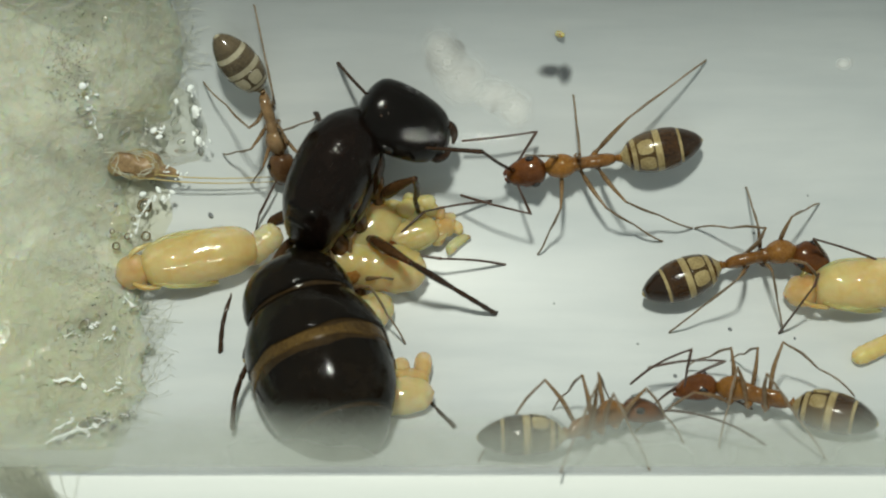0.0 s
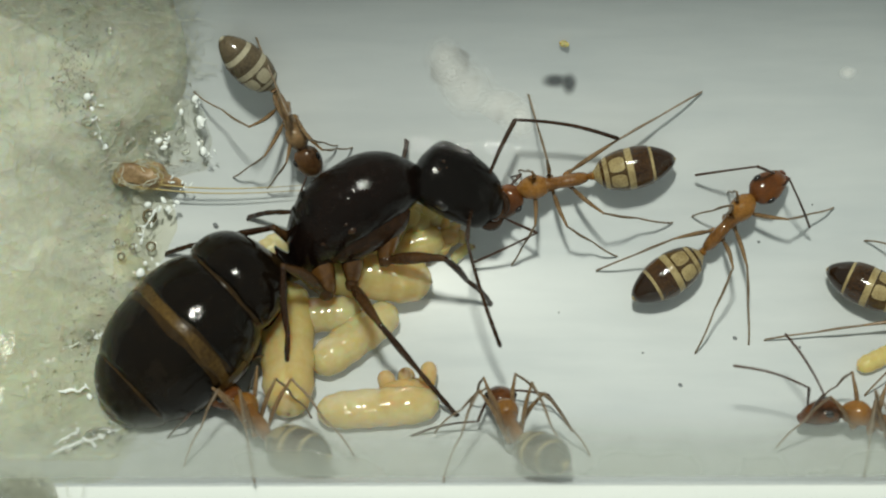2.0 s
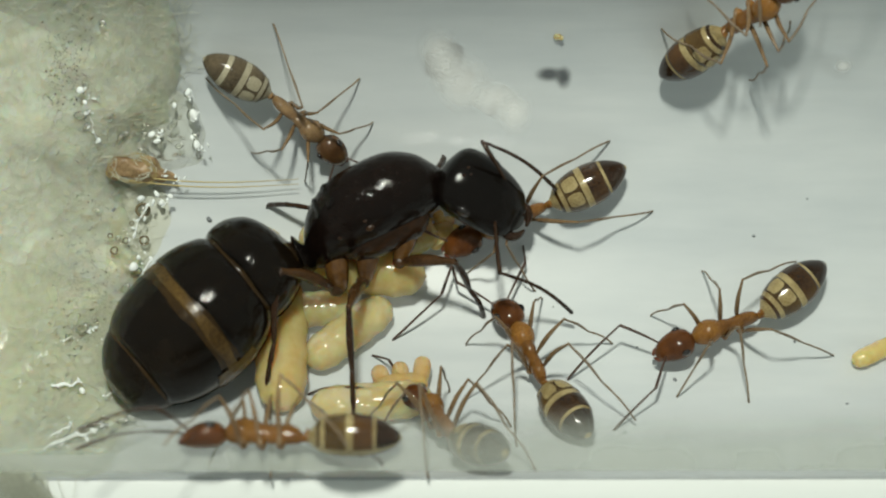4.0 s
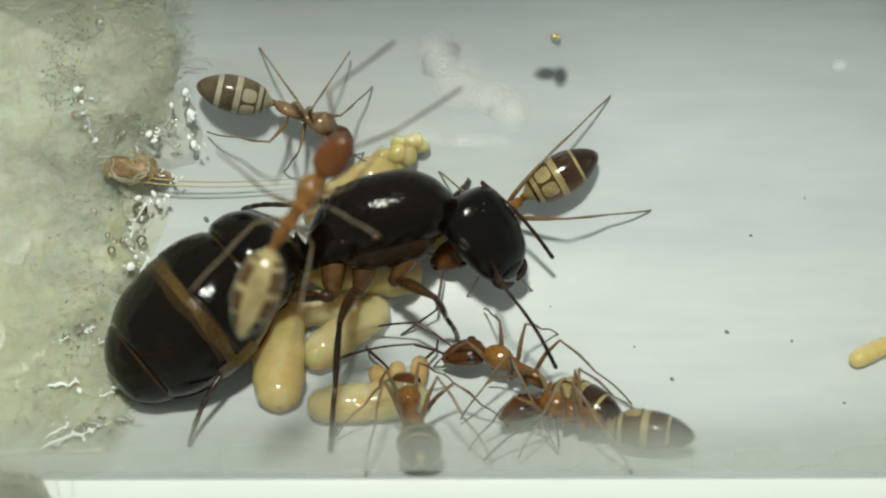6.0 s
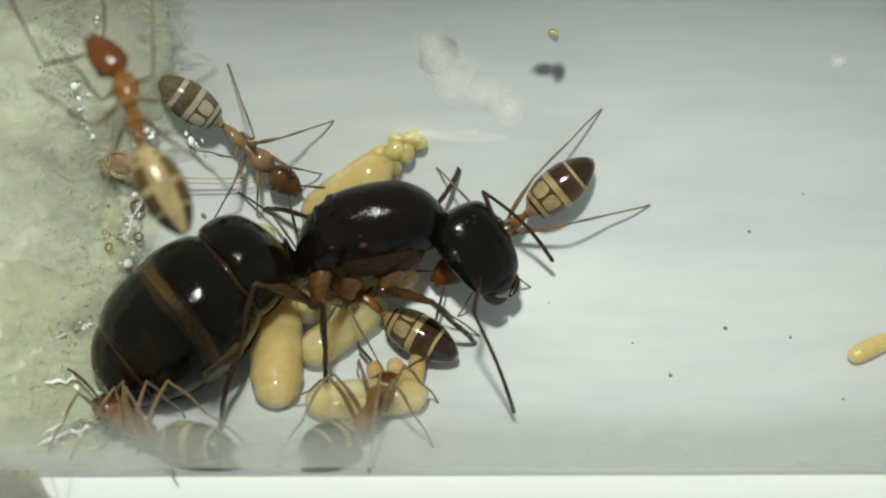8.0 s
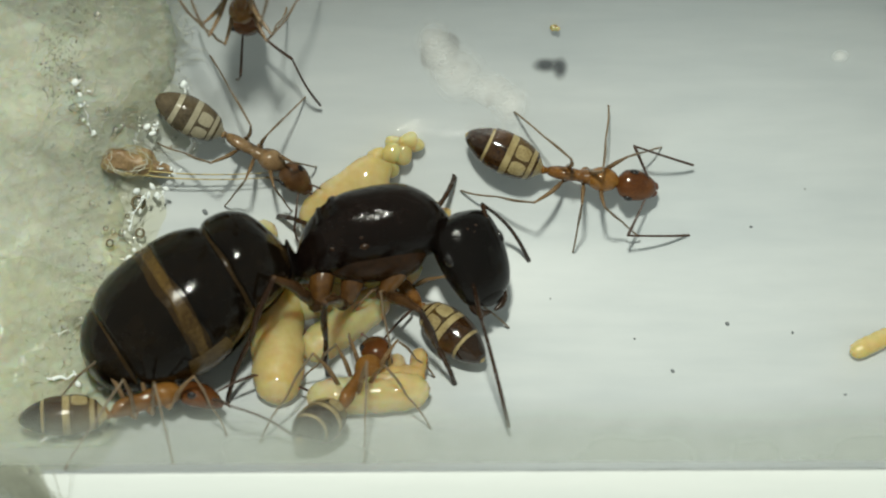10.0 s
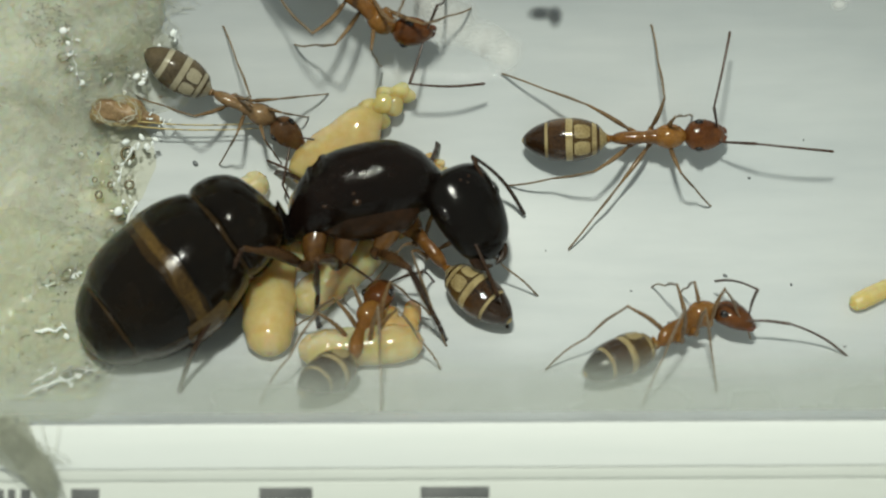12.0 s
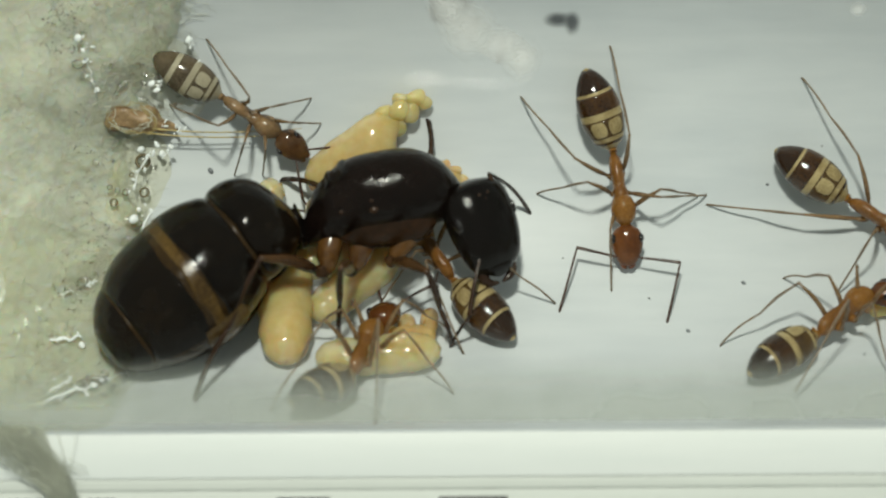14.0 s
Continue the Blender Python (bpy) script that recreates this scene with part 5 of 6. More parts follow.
def motions():
    crawl(ant_by_cotton, [(0, -5.98, -3.52, 75, -12, 24), (0.5, -5.95, -3.56, 74, -13, 23), (1, -6.07, -3.48, 73, -14, 23), (1.5, -5.97, -3.48, 74, -8, 22), (2, -5.54, -4.08, 66, -4, 21), (2.5, -5.49, -3.82, 61, -5, 18), (3, -5.46, -3.56, 68, -20, 23), (3.6, -5.34, -3.69, 59, -13, 14), (4.6, -4.23, -4.16, 12, -13, 6), (5.5, -2.73, -4.33, -4, -15, 1), (6, -4.68, -3.95, 22, -55, 7), (6.5, -5.34, -3.35, 40, -24, 14), (7, -6.18, -2.75, 39, -7, 10), (7.5, -6.19, -2.62, 43, -22, 12), (8, -6.59, -2.5, 42, -5, 5), (10.5, -6.38, -2.11, 27, -23, -2), (11, -6.58, -1.9, 36, -7, 2), (11.5, -6.57, -2.07, 36, -4, 6), (12, -6.46, -1.98, 24, -24, -9), (12.5, -6.49, -2.16, 20, -20, -10), (13, -6.38, -1.98, 25, -27, -3), (13.5, -6.63, -2.07, 29, -21, 0), (14, -6.75, -1.9, 33, -13, 1)],
          feet={"L3": [(0, -6.46, -8.04), (1.5, -6.53, -7.11), (3, -6.78, -6.81), (8, -7.23, -5.4), (10.5, -7.29, -4.08), (12.5, -7.1, -4.84), (14, -8.24, -4.5)],
                "L2": [(0, -4.45, -3.35), (1.5, -4.09, -2.92), (2.5, -3.57, -2.54), (3, -2.27, -4.8), (8, -3.61, -3.22), (10.5, -4.06, -2.8), (12.5, -3.49, -2.16), (14, -4.72, -2.33)],
                "L1": [(7, -3.9, -2.1), (8, -4.07, -1.31), (9.1, -4.2, -1.35), (10.3, -4.3, -1.42), (11.5, -4.32, -1.42), (12.7, -4.2, -1.42), (14, -4.4, -1.45)],
                "R3": [(0, -8.38, -4.72), (1.5, -8.96, -4.76), (3, -8.65, -4.59), (8, -8.69, -2.28), (10.5, -10.12, -2.24), (12.5, -10.22, -2.2), (14, -9.59, -2.16)],
                "R2": [(0, -7.76, -2.03), (1.5, -7.56, -1.64), (2.5, -7.61, -1.47), (3, -7.54, -1.39), (8, -7.82, 0.23), (10.5, -7.67, 0.28), (12.5, -7.33, 0.19), (14, -7.39, 0.32)],
                "R1": [(8, -6.33, 0.15), (10.5, -5.69, 0.41), (12.5, -5.17, 0.11), (14, -6.42, 0.32)]})
    crawl(ant_fed, [(0, 4.87, -1.9, 173, 8, 5), (0.5, 5.02, -1.77, 174, -4, -2), (1, 5.55, -1.77, 172, 29, 0), (1.5, 4.92, -1.73, 170, 27, -4), (2, 3.76, -1.47, 170, 35, 2), (2.5, 2.69, -0.36, 156, 12, -2), (3, 2.74, 0.06, 167, 16, 14), (5.5, 2.07, 0.28, 139, -13, -14), (6, 2.01, 0.32, 138, -15, -12), (6.5, 1.68, 0.62, 139, -13, -14), (7, 1.71, 1, 142, -16, -8), (7.5, 2, 1, 142, -9, -2), (8, 2.1, 1.05, 143, -2, 2), (8.2, 2.2, 1.05, 143, -2, 3), (8.8, 3.07, -0.28, 124, 34, -6), (9.4, 4.24, -1.98, 42, 1, -11), (10.3, 5.2, -0.75, 3, -7, -19), (10.5, 5.29, -0.66, 3, -1, -20), (11, 5.79, -0.58, 3, 2, -21), (11.5, 6.44, -0.66, 7, -4, -7), (12, 7.39, -0.7, -2, -1, -1), (12.5, 10.43, -2.67, -10, -4, 6), (13, 11.68, -2.28, -7, 3, 4), (13.5, 13.24, 1.17, 50, -17, 17), (14, 14.68, 2.33, 36, -15, 1)],
          feelers={1: [(0, 2.97, 1.36, 0.77, 1.96), (0.5, 4.05, 1.55, 1.7, 1.75), (1, 5.04, 1.07, 6.65, 1.97), (1.5, 4.16, 0.82, 2.21, 0.33), (2, 3, 0.94, 1.13, 0.06), (10.5, 6.34, 2.93, 8.24, 2.54), (11, 7.68, 3.51, 10.15, 3.43), (11.5, 10.02, 2.61, 12.17, 1.41), (12, 9.61, 2.76, 10.42, 6.46), (12.5, 12.65, 4.67, 14.27, 6.51), (13, 13.84, 5.48, 15.64, 6.17), (13.5, 15.48, -1.1, 17.1, -1.87)],
                   -1: [(0, 3.41, 4.33, 0.81, 4.01), (0.5, 2.99, 4.51, 1.2, 2.86), (1, 2.42, 3.39, 1.36, 1.48), (1.5, 2.19, 2.88, 1.61, 3.53), (2, 2.7, 3.1, 2.42, 3.12), (10.5, 6.34, 0.58, 8.14, 1.17), (11, 8.41, 0.02, 9.63, 1.74), (11.5, 8.17, -0.04, 9.42, -2.43), (12, 10.93, 1.69, 13.99, 1.37), (12.5, 12.81, 2.4, 14.24, 3.95), (13, 14.52, 2.94, 15.75, 2.18), (13.5, 12.56, -2.03, 12.52, -3.77)]},
          feet={"R3": [(0, 9.16, -5.57), (0.5, 9.13, -5.44), (1, 9.09, -5.31), (1.5, 9.01, -5.01), (2, 8.9, -4.67), (2.5, 6.2, -4.89), (3, 6.11, -4.67), (5.5, 5.99, -4.29), (6, 6, -4.25), (6.5, 6.03, -4.2), (7, 5.82, -3.73), (7.5, 5.83, -3.69), (8, 5.78, -3.61), (12, 2.65, 1), (12.5, 5.91, 0.96), (13, 5.9, 0.96), (13.5, 8.88, 1.39), (14, 8.88, 1.47)],
                "R2": [(0, 4.57, -4.2), (0.5, 4.57, -4.08), (1, 4.58, -3.99), (1.5, 4.59, -4.03), (2, 2.83, -4.59), (2.5, 2.5, -3.73), (10.5, 2.88, 2.67), (11, 2.89, 2.71), (11.5, 3, 2.62), (12, 4.53, 3.52), (12.5, 12.3, 1.64), (13, 12.38, 1.69), (13.5, 10.47, 3.99), (14, 13.19, 4.8)],
                "R1": [(0, 2.91, -1.98), (0.5, 3.21, -2.07), (1, 2.62, -2.03), (1.5, 2.43, -1.86), (2, 2.55, -1.73), (10.5, 8.05, 1.77), (11, 7.84, 1.77), (11.5, 7.71, 0.66), (12, 9.65, 1.77), (12.5, 12.13, -1.73), (13, 13.39, -1.09), (13.5, 13.22, 3.9)],
                "L1": [(0, 3.35, 1.56), (0.5, 3.41, 1.56), (1, 4.21, 1.39), (1.5, 4.57, 0.83), (2, 2.24, 1.6), (2.5, 1.62, 2.24), (10.5, 8.33, -1.22), (11, 8.55, -1.64), (11.5, 9.09, -1.64), (12, 9.03, -1.39), (12.5, 13.38, -4.67), (13, 13.36, -4.76)],
                "L2": [(0, 7.75, 1.09), (0.5, 5.4, 1.22), (1, 5.85, 1.17), (1.5, 5.79, 1.22), (2, 5.98, 1.3), (2.5, 3.62, 2.03), (3, 2.41, 3.44), (10.5, 5.61, -4.25), (11, 6.35, -3.95), (11.5, 7.59, -4.67), (12, 7.56, -4.67), (12.5, 8.8, -5.53), (13, 8.89, -5.4), (13.5, 14.68, -2.97)],
                "L3": [(0, 8.81, 0.62), (0.5, 9.3, 0.96), (1, 9.31, 0.92), (1.5, 9.37, 0.92), (2, 7.95, 0.11), (2.5, 7.92, -0.36), (3, 7.41, -0.06), (5.5, 7.51, -0.15), (6, 7.48, -0.11), (6.5, 7.53, -0.15), (7, 7.54, -0.15), (7.5, 7.56, -0.15), (8, 7.5, -0.15), (10.5, 2.13, -3.73), (11, 2.23, -3.52), (11.5, 2.4, -2.92), (12, 2.43, -2.92), (12.5, 6.16, -3.44), (13, 7.24, -3.65), (13.5, 12.15, -3.01), (14, 12.18, -2.92)]})
    crawl(ant_carrier, [(0, 11.02, 1.86, -12, -41, 9), (0.5, 13.28, 1.56, -2, -24, -2), (1, 16.12, 2.97, 10, -11, -19), (1.5, 17.07, 3.78, 23, -15, -6), (2, 17.18, 3.86, 19, -11, -8), (2.5, 16.83, 3.78, 29, -4, 8), (2.8, 14.61, 3.61, 84, -3, 2), (3, 13.5, 3.73, 164, 44, 46), (3.2, 11.27, 4.42, 169, 5, 14), (4.2, 9.62, 4.72, 153, -2, 18), (5.3, 8.53, 6.64, 124, 12, -2), (5.5, 8.37, 7.06, 125, 31, 15), (6, 4.5, 9.37, 210, 51, 6), (6.5, -1.83, 7.96, 195, 37, -10), (7, -9.01, 10.01, 194, 18, -11), (7.5, -9.7, 10.9, 188, 19, 3), (8, -10.05, 10.48, 225, -34, 3), (9, -10.09, 9.75, 331, 23, -14), (10.3, -9.76, 8.9, 338, -39, -8), (10.5, -8.88, 9.24, 341, -38, -8), (11, -5.53, 9.03, 329, -1, -3), (11.5, 2.93, 8.9, 319, -47, 0), (12, 8.45, 7.4, 325, -61, -2), (12.5, 9.49, 6.47, 311, -67, -9), (13, 9.69, 6.81, 312, -35, -7), (13.5, 11.31, 7.02, 326, -35, -3), (14, 13.18, 6.38, 322, -34, -4)],
          feelers={1: [(0, 12.9, 0.22, 14.94, -0.42), (3, 10.77, -1.88, 8.27, -1.17), (5.5, 6.46, -5.21, 3.42, -6.76), (11.5, 4.39, -4.32, 3.36, -4.37), (12, 10.75, -3.4, 10.04, -3.25), (12.5, 12.18, -2.63, 13.29, -4.14), (13, 11.64, -1.69, 12.42, -1.66)],
                   -1: [(0, 12.86, -1.16, 12.14, -2.35), (3, 11.71, -3.8, 10.37, -6.24), (5.5, 8.93, -5.21, 10.5, -7.54), (11.5, 6.65, -4.52, 8.64, -6.07), (12, 12.36, -4.43, 14.35, -5.6), (12.5, 12.83, -3.82, 14.76, -4.13), (13, 12.92, -3.75, 14.85, -4.26)]},
          feet={"R3": [(1, 10.8, 4.37), (1.5, 10.92, 4.37), (2, 10.93, 4.42), (2.5, 11.02, 4.37)],
                "R2": [(1, 13.46, 6.94), (1.5, 13.84, 7.28), (2, 14.39, 6.72), (2.5, 13.95, 7.15)],
                "L3": [(0, 8.91, 0.62), (0.5, 10.1, 0.45)]},
          roll=[(0, 0), (5, 0), (6, 25), (8, 25), (9, 0), (10.3, -25), (11.5, -38), (14, -38)])
    crawl(ant_at_brood, [(0, 5.06, 10.35, -40, -27, -14), (0.5, 4.16, 11.46, -40, -21, -16), (1, 2.77, 8.86, -19, -32, 14), (1.5, 1.39, 9.58, -13, -15, 5), (2, 2.11, 9.75, -103, -8, 7), (2.5, 0.49, 10.39, -171, 40, -3), (3, -0.07, 10.14, -132, 27, 2), (5.5, -0.11, 9.32, -99, 33, -11), (6, -0.93, 9.32, -99, -3, -15), (6.5, -2.02, 9.71, -94, 7, -4), (7, -2.82, 8.98, -73, 31, 0), (7.5, -2.59, 8.94, -62, 16, 2), (8, -2.24, 9.45, -68, 17, 0), (10.5, -2.82, 7.66, -62, 28, -2), (11, -2.62, 8.3, -68, 28, -10), (11.5, -2.63, 7.83, -67, 29, -9), (12, -2.32, 7.62, -72, 8, -22), (12.5, -2.3, 7.79, -57, 3, -6), (13, -1.9, 8.26, -51, -11, -2), (13.5, -1.81, 7.83, -46, -34, 3), (14, -2.84, 8.13, -71, 1, -27)],
          feelers={1: [(1, 6.17, -4.44, 8.62, -4.37), (2, 1.07, -5.36, -1.32, -5.96), (11.5, -3.24, -3.07, -3.74, -3.17), (12.5, -2.31, -2.29, -1.95, -3.73)],
                   -1: [(1, 5.09, -6.04, 5.49, -6.82), (2, 3.39, -4.65, 4.76, -7.19), (11.5, -1.12, -3.74, -0.52, -4.71), (12.5, -0.88, -2.77, -0.61, -3.74)]},
          roll=[(0, 0), (10, 0), (12, -20), (14, -20)])
    crawl(ant_newcomer, [(0, 23.68, 10.35, -170, 5, -7), (1, 22.6, 10.52, -169, 5, -7), (1.5, 19.39, 10.09, -169, 5, -7), (2, 14.4, 9.58, -150, 32, 3), (2.5, 7.19, 9.62, -156, 32, -4), (3, 4.32, 6.98, -124, 21, 16), (3.2, 3.71, 6.42, -120, 18, 16), (5.5, 2.42, 5.48, -102, -9, 12), (6, 2.66, 6.68, -146, 34, 0), (6.5, 1.35, 5.95, -154, 31, -2), (7, -1.53, 4.76, -141, 6, 15), (7.5, -2.57, 3.73, -140, 11, 7), (8, -2.86, 3.31, -142, 14, 7), (10.5, -0.91, 2.88, -129, 35, 7), (11, -0.25, 3.39, -130, 7, 1), (11.5, -0.27, 3.26, -133, 15, 2), (12, -0.34, 3.35, -130, 8, 8), (12.5, -0.54, 3.26, -130, 12, 5), (13, -0.51, 3.31, -130, 14, 1), (13.5, -0.53, 3.14, -127, 18, 2), (14, -0.56, 3.44, -123, 23, 12)],
          feelers={1: [(2, 12.42, -4.67, 11.53, -3.11), (2.5, 4.73, -4.65, 2.82, -4.97), (3, 1.18, -3.97, 0.37, -3.89), (6.5, -1.13, -2.18, -3.69, -2.87)],
                   -1: [(2, 12.06, -4.48, 8.36, -3.38), (2.5, 3.96, -6.13, 2.85, -6.92), (3, 3.44, -1.78, 3.66, -1.4), (6.5, -1.52, -2.47, -3.68, -3.07)]},
          feet={"L3": [(3, 8.95, 8.64), (5.5, 5.82, 8.86)],
                "R3": [(3, 9.06, 8.47)]})
    crawl(ant_leaving, [(0, -3.62, 3.05, -43, -16, -5), (0.5, -0.18, 2.71, -27, -27, -7), (1, 1.84, 3.05, -15, -22, -7), (1.5, 7.38, 2.45, -15, -22, -7), (2, 9.79, 0.19, -48, -16, -15), (2.5, 9.96, -0.7, -53, -6, -6), (3, 9.95, -3.39, -64, -25, -2), (3.2, 9.08, -4.63, -78, 2, 3), (3.7, 9.35, -8, -76, -1, 8), (4.2, 11.54, -9.41, -35, 11, 8), (4.8, 16.27, -9.58, -10, -5, 3), (5.2, 20.22, -8.56, 0, 0, 0)],
          feelers={1: [(0.5, 1.53, 1.35, 3.83, 1.26), (1, 4.14, -0.4, 4.96, 1.18), (1.5, 9.62, 1.21, 11.96, 0.87), (2, 10.86, 3.12, 9.44, 2.94), (2.5, 9.2, 4.07, 11.16, 4.82), (3, 9.69, 7.17, 11.56, 8.5)],
                   -1: [(0.5, 3.84, -1.01, 5.73, -1.61), (1, 5, -2.22, 7.22, -2.07), (1.5, 10.52, -1.25, 13.24, -2.94), (2, 11.76, 2.69, 12.41, 1.52), (2.5, 12.32, 2.51, 13.37, 3.71), (3, 12.9, 5, 13.85, 6.28)]},
          feet={"L3": [(1, -1.78, 1.47), (1.5, 2.82, 1.86), (2, 5.24, 1.81), (2.5, 5.22, 1.77), (3, 5.21, 1.9)],
                "L2": [(1.5, 6.73, 0.83), (2, 8.65, -0.11), (2.5, 7.81, -1.56), (3, 7.9, -3.78)],
                "L1": [(1.5, 7.93, 1.22), (2, 9.95, -0.87), (2.5, 9.72, -1.3), (3, 9.64, -3.69)],
                "R3": [(1, -1.95, 5.65), (1.5, 1.55, 4.59), (2, 8.63, 4.93), (2.5, 8.55, 5.1), (3, 10.51, 2.41)],
                "R2": [(1, 0.37, 5.1), (1.5, 7.2, 5.65), (2, 10.52, 4.59), (2.5, 12.71, 1.6), (3, 12.38, -1.86)],
                "R1": [(1, 4.46, 4.84), (1.5, 11.13, 3.99), (2, 13.65, -0.41), (2.5, 12.62, -1.09), (3, 12.89, -4.12)]})
    crawl(ant_climber, [(0, 10.55, 8.34, -163, 14, -2), (0.5, 3.65, 8.13, -167, 20, 3), (1, 0.06, 8.64, -189, 22, -13), (1.5, -4.47, 10.43, -165, 24, 3), (2, -6.54, 9.24, -116, 35, 16), (2.5, -5.95, 9.88, -139, 21, 7), (3, -5.98, 8.9, -136, 9, 5), (5.3, -4.58, 26.23, -280, -3, -7), (5.5, -4.45, 26.23, -297, -13, -20), (6, -4.26, 26.06, -303, 4, -13), (6.5, -4.23, 26.36, -300, -3, -10), (7, -3.5, 27.25, -308, -10, -5), (7.5, -5.59, 27.38, -256, -26, 14), (8, -9.17, 29.51, -254, -27, -10), (8.2, -9.62, 32.59, -261, 2, 2), (10.3, -6.35, 43.94, -276, 4, -5), (10.5, -6.31, 44.88, -280, -6, -8), (11, -5.32, 45.56, -295, 38, 21), (11.5, -4.57, 45.99, -307, 24, 27), (12, -2.23, 46.16, -317, 30, 16), (12.5, 2.14, 46.25, -317, 27, 32), (13, 3.82, 46.33, -319, 16, 30), (13.5, 3.74, 49.36, -287, -8, 23), (14, 5.83, 53.33, -279, -6, 10)],
          feelers={1: [(0, 8.36, -3.47, 6.75, -4.47), (2, -8.84, -5.34, -9.65, -6.52), (7, -1.89, 6.49, -1.03, 7.48), (10.5, -3.89, 4.61, -3.27, 2.64), (11, -2.42, 5.82, -1.04, 5.7), (11.5, -0.71, 4.9, 1.21, 4.21), (12, 0.15, 6.17, 0.34, 6.6), (12.5, 5.73, 6.37, 8.14, 6.39), (13, 7.73, 5.52, 9.87, 4.11), (13.5, 6.11, 0.51, 7, -1.42), (14, 7.81, -2.09, 7.2, -4.77)],
                   -1: [(0, 10, -3.62, 7.13, -3.88), (2, -6.86, -3.51, -6.11, -3.43), (7, 0.5, 4.94, 1.44, 6.54), (10.5, -6.51, 4.82, -7.23, 4.46), (11, -4.3, 3.95, -2.31, 3.48), (11.5, -4.39, 4.07, -3.06, 2.54), (12, -0.74, 3.77, 1.67, 3.79), (12.5, 3.67, 3.61, 5.13, 2.37), (13, 4.9, 3.59, 5.53, 2.07), (13.5, 2.46, 0.72, 2.38, 0.35), (14, 4.07, -1.49, 3.34, -4.08)]},
          feet={"R3": [(13.5, 0.34, 47.65), (14, 2.51, 50)],
                "R2": [(12.5, 0.32, 49.23), (13, 2.34, 49.53), (13.5, 0.75, 52.14), (14, 3.04, 53.37)],
                "R1": [(13.5, 3.38, 53.33), (14, 5.53, 56.92)],
                "L3": [(13.5, 3.83, 45.95), (14, 5.56, 48.21)],
                "L2": [(13.5, 4.6, 46.16), (14, 8.89, 53.46)],
                "L1": [(12.5, 5.09, 48.85), (13, 7.33, 46.59), (13.5, 6.71, 50.64), (14, 8.6, 53.5)]})
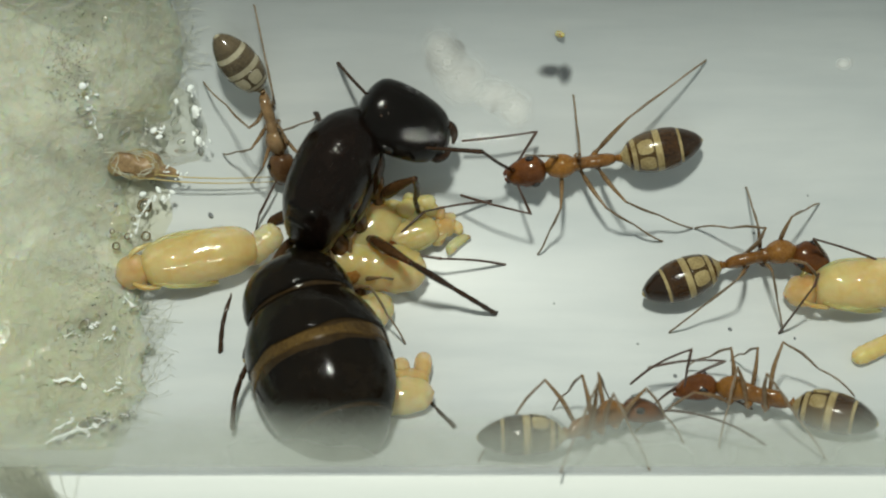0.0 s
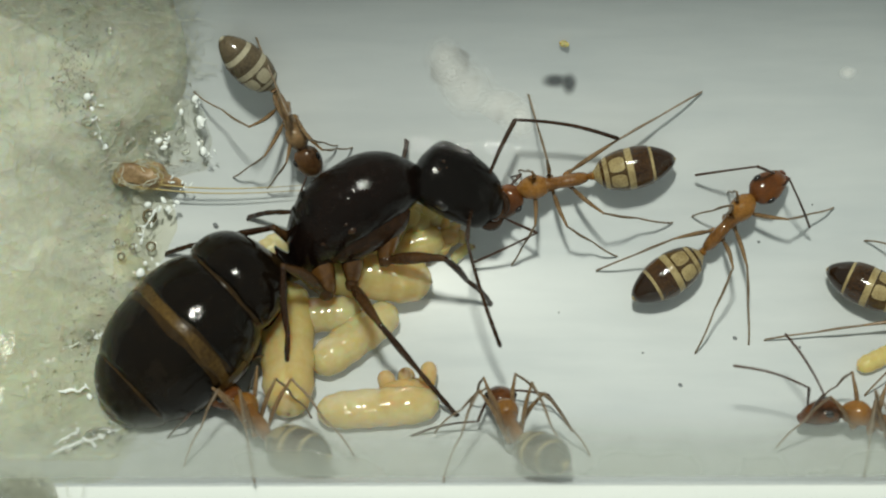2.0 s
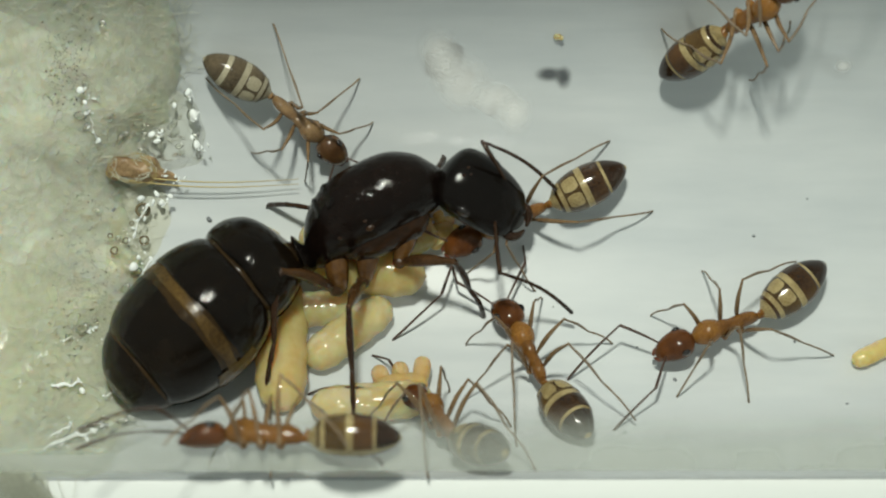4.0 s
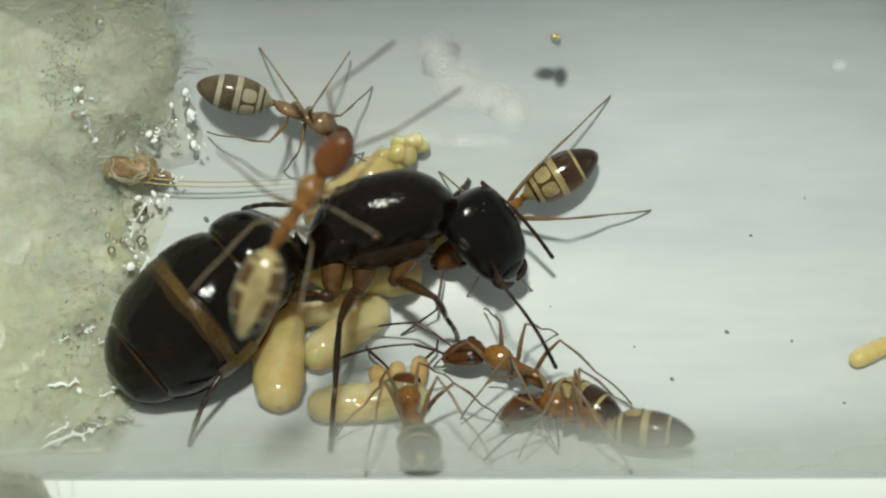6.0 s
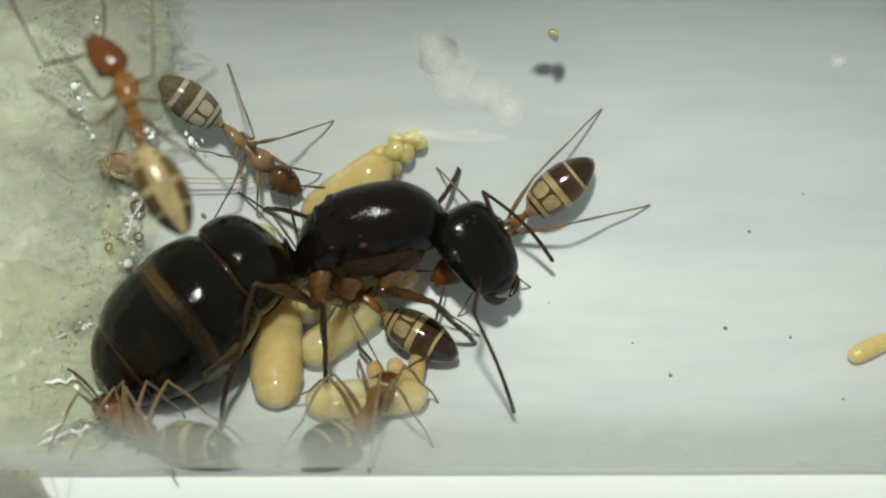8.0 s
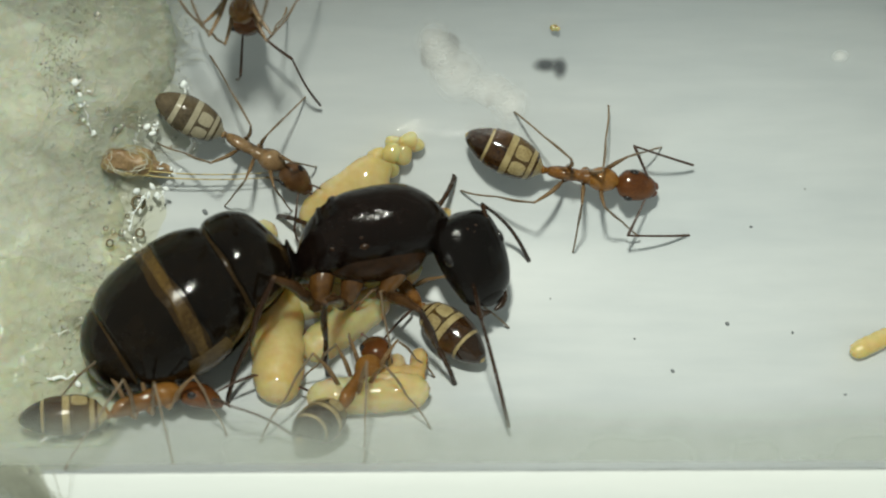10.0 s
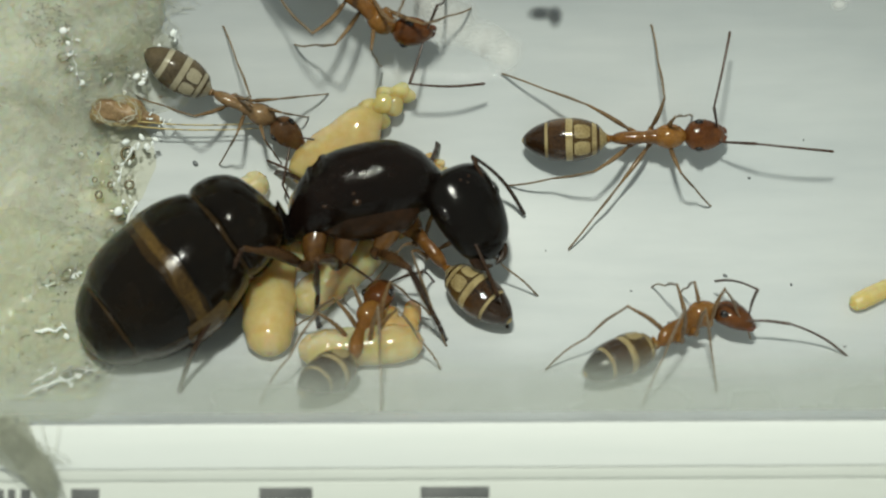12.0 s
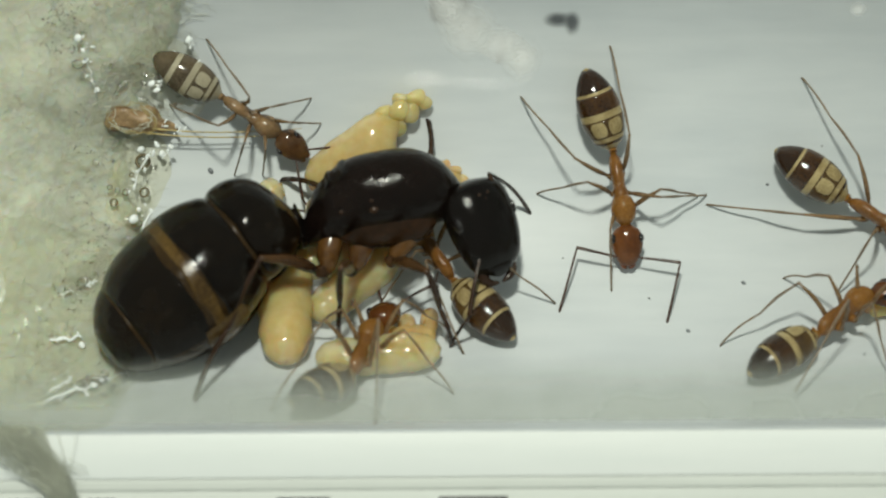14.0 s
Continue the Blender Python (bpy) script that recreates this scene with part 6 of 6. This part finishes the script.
    crawl(queen, [(0, -3.83, -1.34, -66, -89, 43), (0.5, -3.68, -1.6, -61, -92, 17), (1, -3.68, -1.17, -49, -80, 8), (1.5, -3.46, -0.87, -39, -65, 6), (2, -3.31, -0.41, -33, -58, 9), (2.5, -2.84, -0.7, -30, -55, 11), (3, -2.62, -0.66, -30, -52, 11), (5.5, -2.14, 0.53, -18, -65, 22), (6, -2.03, 0.45, -15, -62, 24), (6.5, -2.14, 0.92, -14, -68, 25), (7, -2.24, 1.26, -14, -67, 21), (7.5, -2.24, 1.17, -11, -64, 27), (8, -2.29, 1.13, -12, -62, 25), (10.5, -2.29, 1.56, -11, -70, 22), (11, -2.36, 1.6, -12, -71, 25), (11.5, -2.36, 1.81, -10, -65, 26), (12, -2.3, 1.86, -13, -70, 22), (12.5, -2.29, 1.81, -12, -69, 23), (13, -2.32, 1.9, -11, -65, 25), (13.5, -2.23, 1.81, -11, -70, 24), (14, -2.27, 1.86, -10, -70, 26)],
          knees={"R1": [(0, -1.35, 2.52), (1, -1.26, 2.3), (2, -0.68, 0.16), (3, -0.07, 0.18), (6.5, 0.24, -1.6), (8, 0.14, -1.75), (11, -0.44, -2.08), (14, -0.38, -2.61)],
                 "R2": [(0, -0.63, -0.61), (1, -1.94, -1.12), (2, -2.5, -2.05), (3, -3.29, -1.87), (6.5, -3.7, -2.32), (8, -3.9, -2.88), (11, -3.88, -2.66), (14, -3.76, -2.74)],
                 "R3": [(0, -2.23, -2.91), (1, -5.36, -0.94), (2, -5.79, -0.76), (3, -5.54, -0.64), (6.5, -6.4, -1.41), (8, -6.39, -1.4), (11, -6.63, -2.27), (14, -6.77, -2.45)],
                 "L3": [(0, -8.14, -1.19), (1, -8.1, 2.05), (2, -8.66, 1.43), (3, -8.86, -0.02), (14, -9.45, -1.75)],
                 "L2": [(0, -7.67, -0.37), (1, -6.83, 0.78), (2, -6.22, 2.86), (3, -5.54, 2.91), (8, -4.44, 2.24), (11, -4.25, 1.98), (14, -4.2, 1.92)]},
          roll=[(0, -22), (0.8, -38), (1.5, -48), (14, -50)],
          feet={"R1": [(0, -0.98, 0.45), (0.5, -0.88, 0.58), (1, -0.88, 0.66), (1.5, -0.87, 0.53), (2, 1.5, 3.01), (2.5, 1.58, 2.97), (3, 1.56, 3.01), (5.5, 1.13, 4.8), (6, 0.64, 4.55), (6.5, 0.44, 4.25), (7, 0.32, 4.5), (7.5, 1.25, 4.89), (8, 1.3, 4.89), (10.5, 0.44, 6.98), (11, 0.51, 6.89), (11.5, 0.59, 7.11), (12, 0.42, 6.94), (12.5, 0.43, 7.02), (13, 0.44, 6.94), (13.5, 0.4, 6.94), (14, 0.07, 6.81)],
                "R2": [(0, 1.85, 3.73), (0.5, 0.4, 6.21), (1, 0.56, 5.7), (1.5, -0.76, 6.85), (2, 0.28, 7.62), (2.5, -1.04, 8.22), (3, -1.99, 8.94), (5.5, -3.67, 8.6), (6, -3.64, 10.14), (6.5, -3.67, 6.55), (7, -3.76, 6.98), (7.5, -3.82, 6.85), (8, -3.75, 7.23), (10.5, -3.84, 6.17), (11, -3.85, 6.12), (11.5, -3.84, 6.42), (12, -3.86, 6.25), (12.5, -3.77, 6.38), (13, -3.71, 6.38), (13.5, -3.8, 6.42), (14, -3.74, 6.51)],
                "R3": [(0, 0.4, 8.73), (0.5, -1.88, 10.52), (1, -3.75, 10.26), (1.5, -5.33, 7.4), (2, -5.37, 6.94), (2.5, -5.17, 7.92), (3, -5.26, 7.83), (5.5, -7.7, 8.47), (6, -8.42, 9.62), (6.5, -8.43, 9.67), (7, -7.24, 7.23), (7.5, -7.2, 8.22), (8, -7.34, 8.86), (10.5, -7.2, 7.19), (11, -7.3, 6.98), (11.5, -8.34, 9.67), (12, -8.37, 9.62), (12.5, -8.35, 9.58), (13, -8.39, 9.67), (13.5, -8.39, 9.45), (14, -8.41, 9.62)],
                "L3": [(0, -7.28, 10.22), (0.5, -10.35, 6.38), (1, -12.23, 2.75), (1.5, -9.86, 1.22), (2, -9.95, 1.17), (2.5, -9.18, 0.32), (3, -9.65, 0.96), (5.5, -11.47, 4.33), (6, -11.5, 4.33), (6.5, -11.52, 4.29), (7, -11.5, 4.46), (7.5, -11.56, 4.46), (8, -11.5, 4.46), (10.5, -11.75, 4.29), (11, -11.72, 4.25), (11.5, -11.79, 4.29), (12, -11.86, 4.25), (12.5, -11.83, 4.33), (13, -11.88, 4.33), (13.5, -11.87, 4.29), (14, -11.88, 4.46)],
                "L2": [(0, -7.76, 5.24), (0.5, -7.4, 1.6), (1, -7.17, -1.2), (1.5, -7.27, 0.02), (2, -7.05, -0.11), (2.5, -6.08, -0.49), (3, -5.66, -0.45), (5.5, -6.99, -0.19), (6, -6.92, -0.19), (6.5, -6.94, -0.32), (7, -6.83, -0.06), (7.5, -6.49, -0.11), (8, -6.03, -0.06), (10.5, -5.55, 0.41), (11, -5.49, 0.45), (11.5, -5.49, 0.45), (12, -5.38, 0.49), (12.5, -5.72, 0.45), (13, -5.66, 0.49), (13.5, -5.71, 0.45), (14, -5.73, 0.49)],
                "L1": [(0, -4.45, -3.52), (0.5, -3.65, -3.69), (1, -2.75, -3.73), (1.5, -1.85, -3.65), (2, -1.44, -2.84), (2.5, -1.18, -2.75), (3, -0.86, -2.54), (5.5, 1.09, -1.3), (6, 1.06, -1.17), (6.5, 1.01, -1.26), (7, 0.78, -1.43), (7.5, 0.73, -1.47), (8, 0.78, -1.43), (10.5, 0.48, -0.96), (11, 0.05, -0.92), (11.5, 0.23, -0.36), (12, 0.21, -0.45), (12.5, -0.18, -0.53), (13, -0.21, -0.53), (13.5, -0.13, -0.49), (13.9, -0.6, -1.3), (14, -0.68, -1.5)]},
          feelers={1: [(0, -3.18, 5.45, -4.21, 6.71), (0.5, -2.4, 5.21, -0.47, 5.68), (1, -0.17, 4.85, -1.94, 5.57), (1.5, 1.33, 3.82, -1.09, 5.25), (2, 2.32, 4.78, 5.76, 4.18), (2.5, 1.67, 5.49, 5.24, 6.91), (3, 1.2, 4.83, 3.86, 3.61), (5.5, 2.03, 2.46, 3.14, 1.11), (6, 1.42, 2.55, 3.69, 0.13), (6.5, 3.25, 1.12, 5.35, -1.82), (7, 3.03, 1.34, 4.93, -0.57), (7.5, 2.6, 1.86, 5.28, 0.31), (8, 1.5, 2.22, 3.56, 0.19), (10.5, 1.43, 1.46, 2.42, 0.31), (11, 1.3, 1.38, 2.29, 0.44), (11.5, 1.38, 1.41, 2.46, 0.28), (12, 1.3, 1.51, 2.52, 0.2), (12.5, 1.11, 1.54, 2.21, 0.56), (13, 0.93, 1.57, 2.19, 0.64), (13.5, 1.1, 1.46, 2.17, 0.53), (14, 1.25, 1.27, 2.22, 0.35)],
                   -1: [(0, 1.28, 3.32, 2.18, 2.97), (0.5, 1.28, 2.59, 2.28, 1.78), (1, 0.79, 2.13, 1.85, -0.3), (1.5, 0.28, 1.97, 2.53, -0.66), (2, 0.68, 0.84, 1.91, -3.09), (2.5, 2.06, 0.64, 4.79, -2.41), (3, 1.48, 0.27, 3.66, -1.3), (5.5, 2.8, -1.22, 4.01, -2.38), (6, 1.99, -0.84, 3.68, -3.41), (6.5, 0.72, -0.91, 1.02, -3.09), (7, 1, -1.94, 1.49, -5.5), (7.5, 1.24, -1.52, -0.03, -5.66), (8, 1.29, -1.93, 2.57, -5.1), (10.5, 1.41, -2.39, 2.25, -6.34), (11, 1.48, -2.65, 1.63, -6.08), (11.5, 1.94, -2.42, 2.34, -4.76), (12, 2.28, -3.63, 2.74, -5.3), (12.5, 1.96, -2.98, 2.62, -4.64), (13, 1.94, -2.33, 3.49, -4.57), (13.5, 1.74, -2.72, 1.65, -5.24), (14, 0.64, -3.83, -0.03, -5.55)]})
    walk(brood_carried, [(0, lay(14.6, -1.5, 185, .1)), (0.5, lay(16.3, -1.5, 190, .1)), (1.0, lay(19.4, -2.6, 200, .1)), (14, lay(19.5, -2.6, 200, .1))])
    walk(brood_west, [(0, lay(-8.75, -.5, 192)), (0.5, lay(-8.7, -.55, 192)), (1.0, lay(-7.4, -2.3, 215)), (14, lay(-7.4, -2.3, 215))])
    walk(brood_moved, [(0, lay(-3.2, .9, 10, .1)), (3.2, lay(-3.2, .9, 10, .1)), (5.3, lay(-3.15, 2.55, 27)), (8.2, lay(-3.15, 2.5, 27)), (10.3, lay(-3.3, 2.22, 28)), (14, lay(-3.35, 2.2, 28))])


motions()
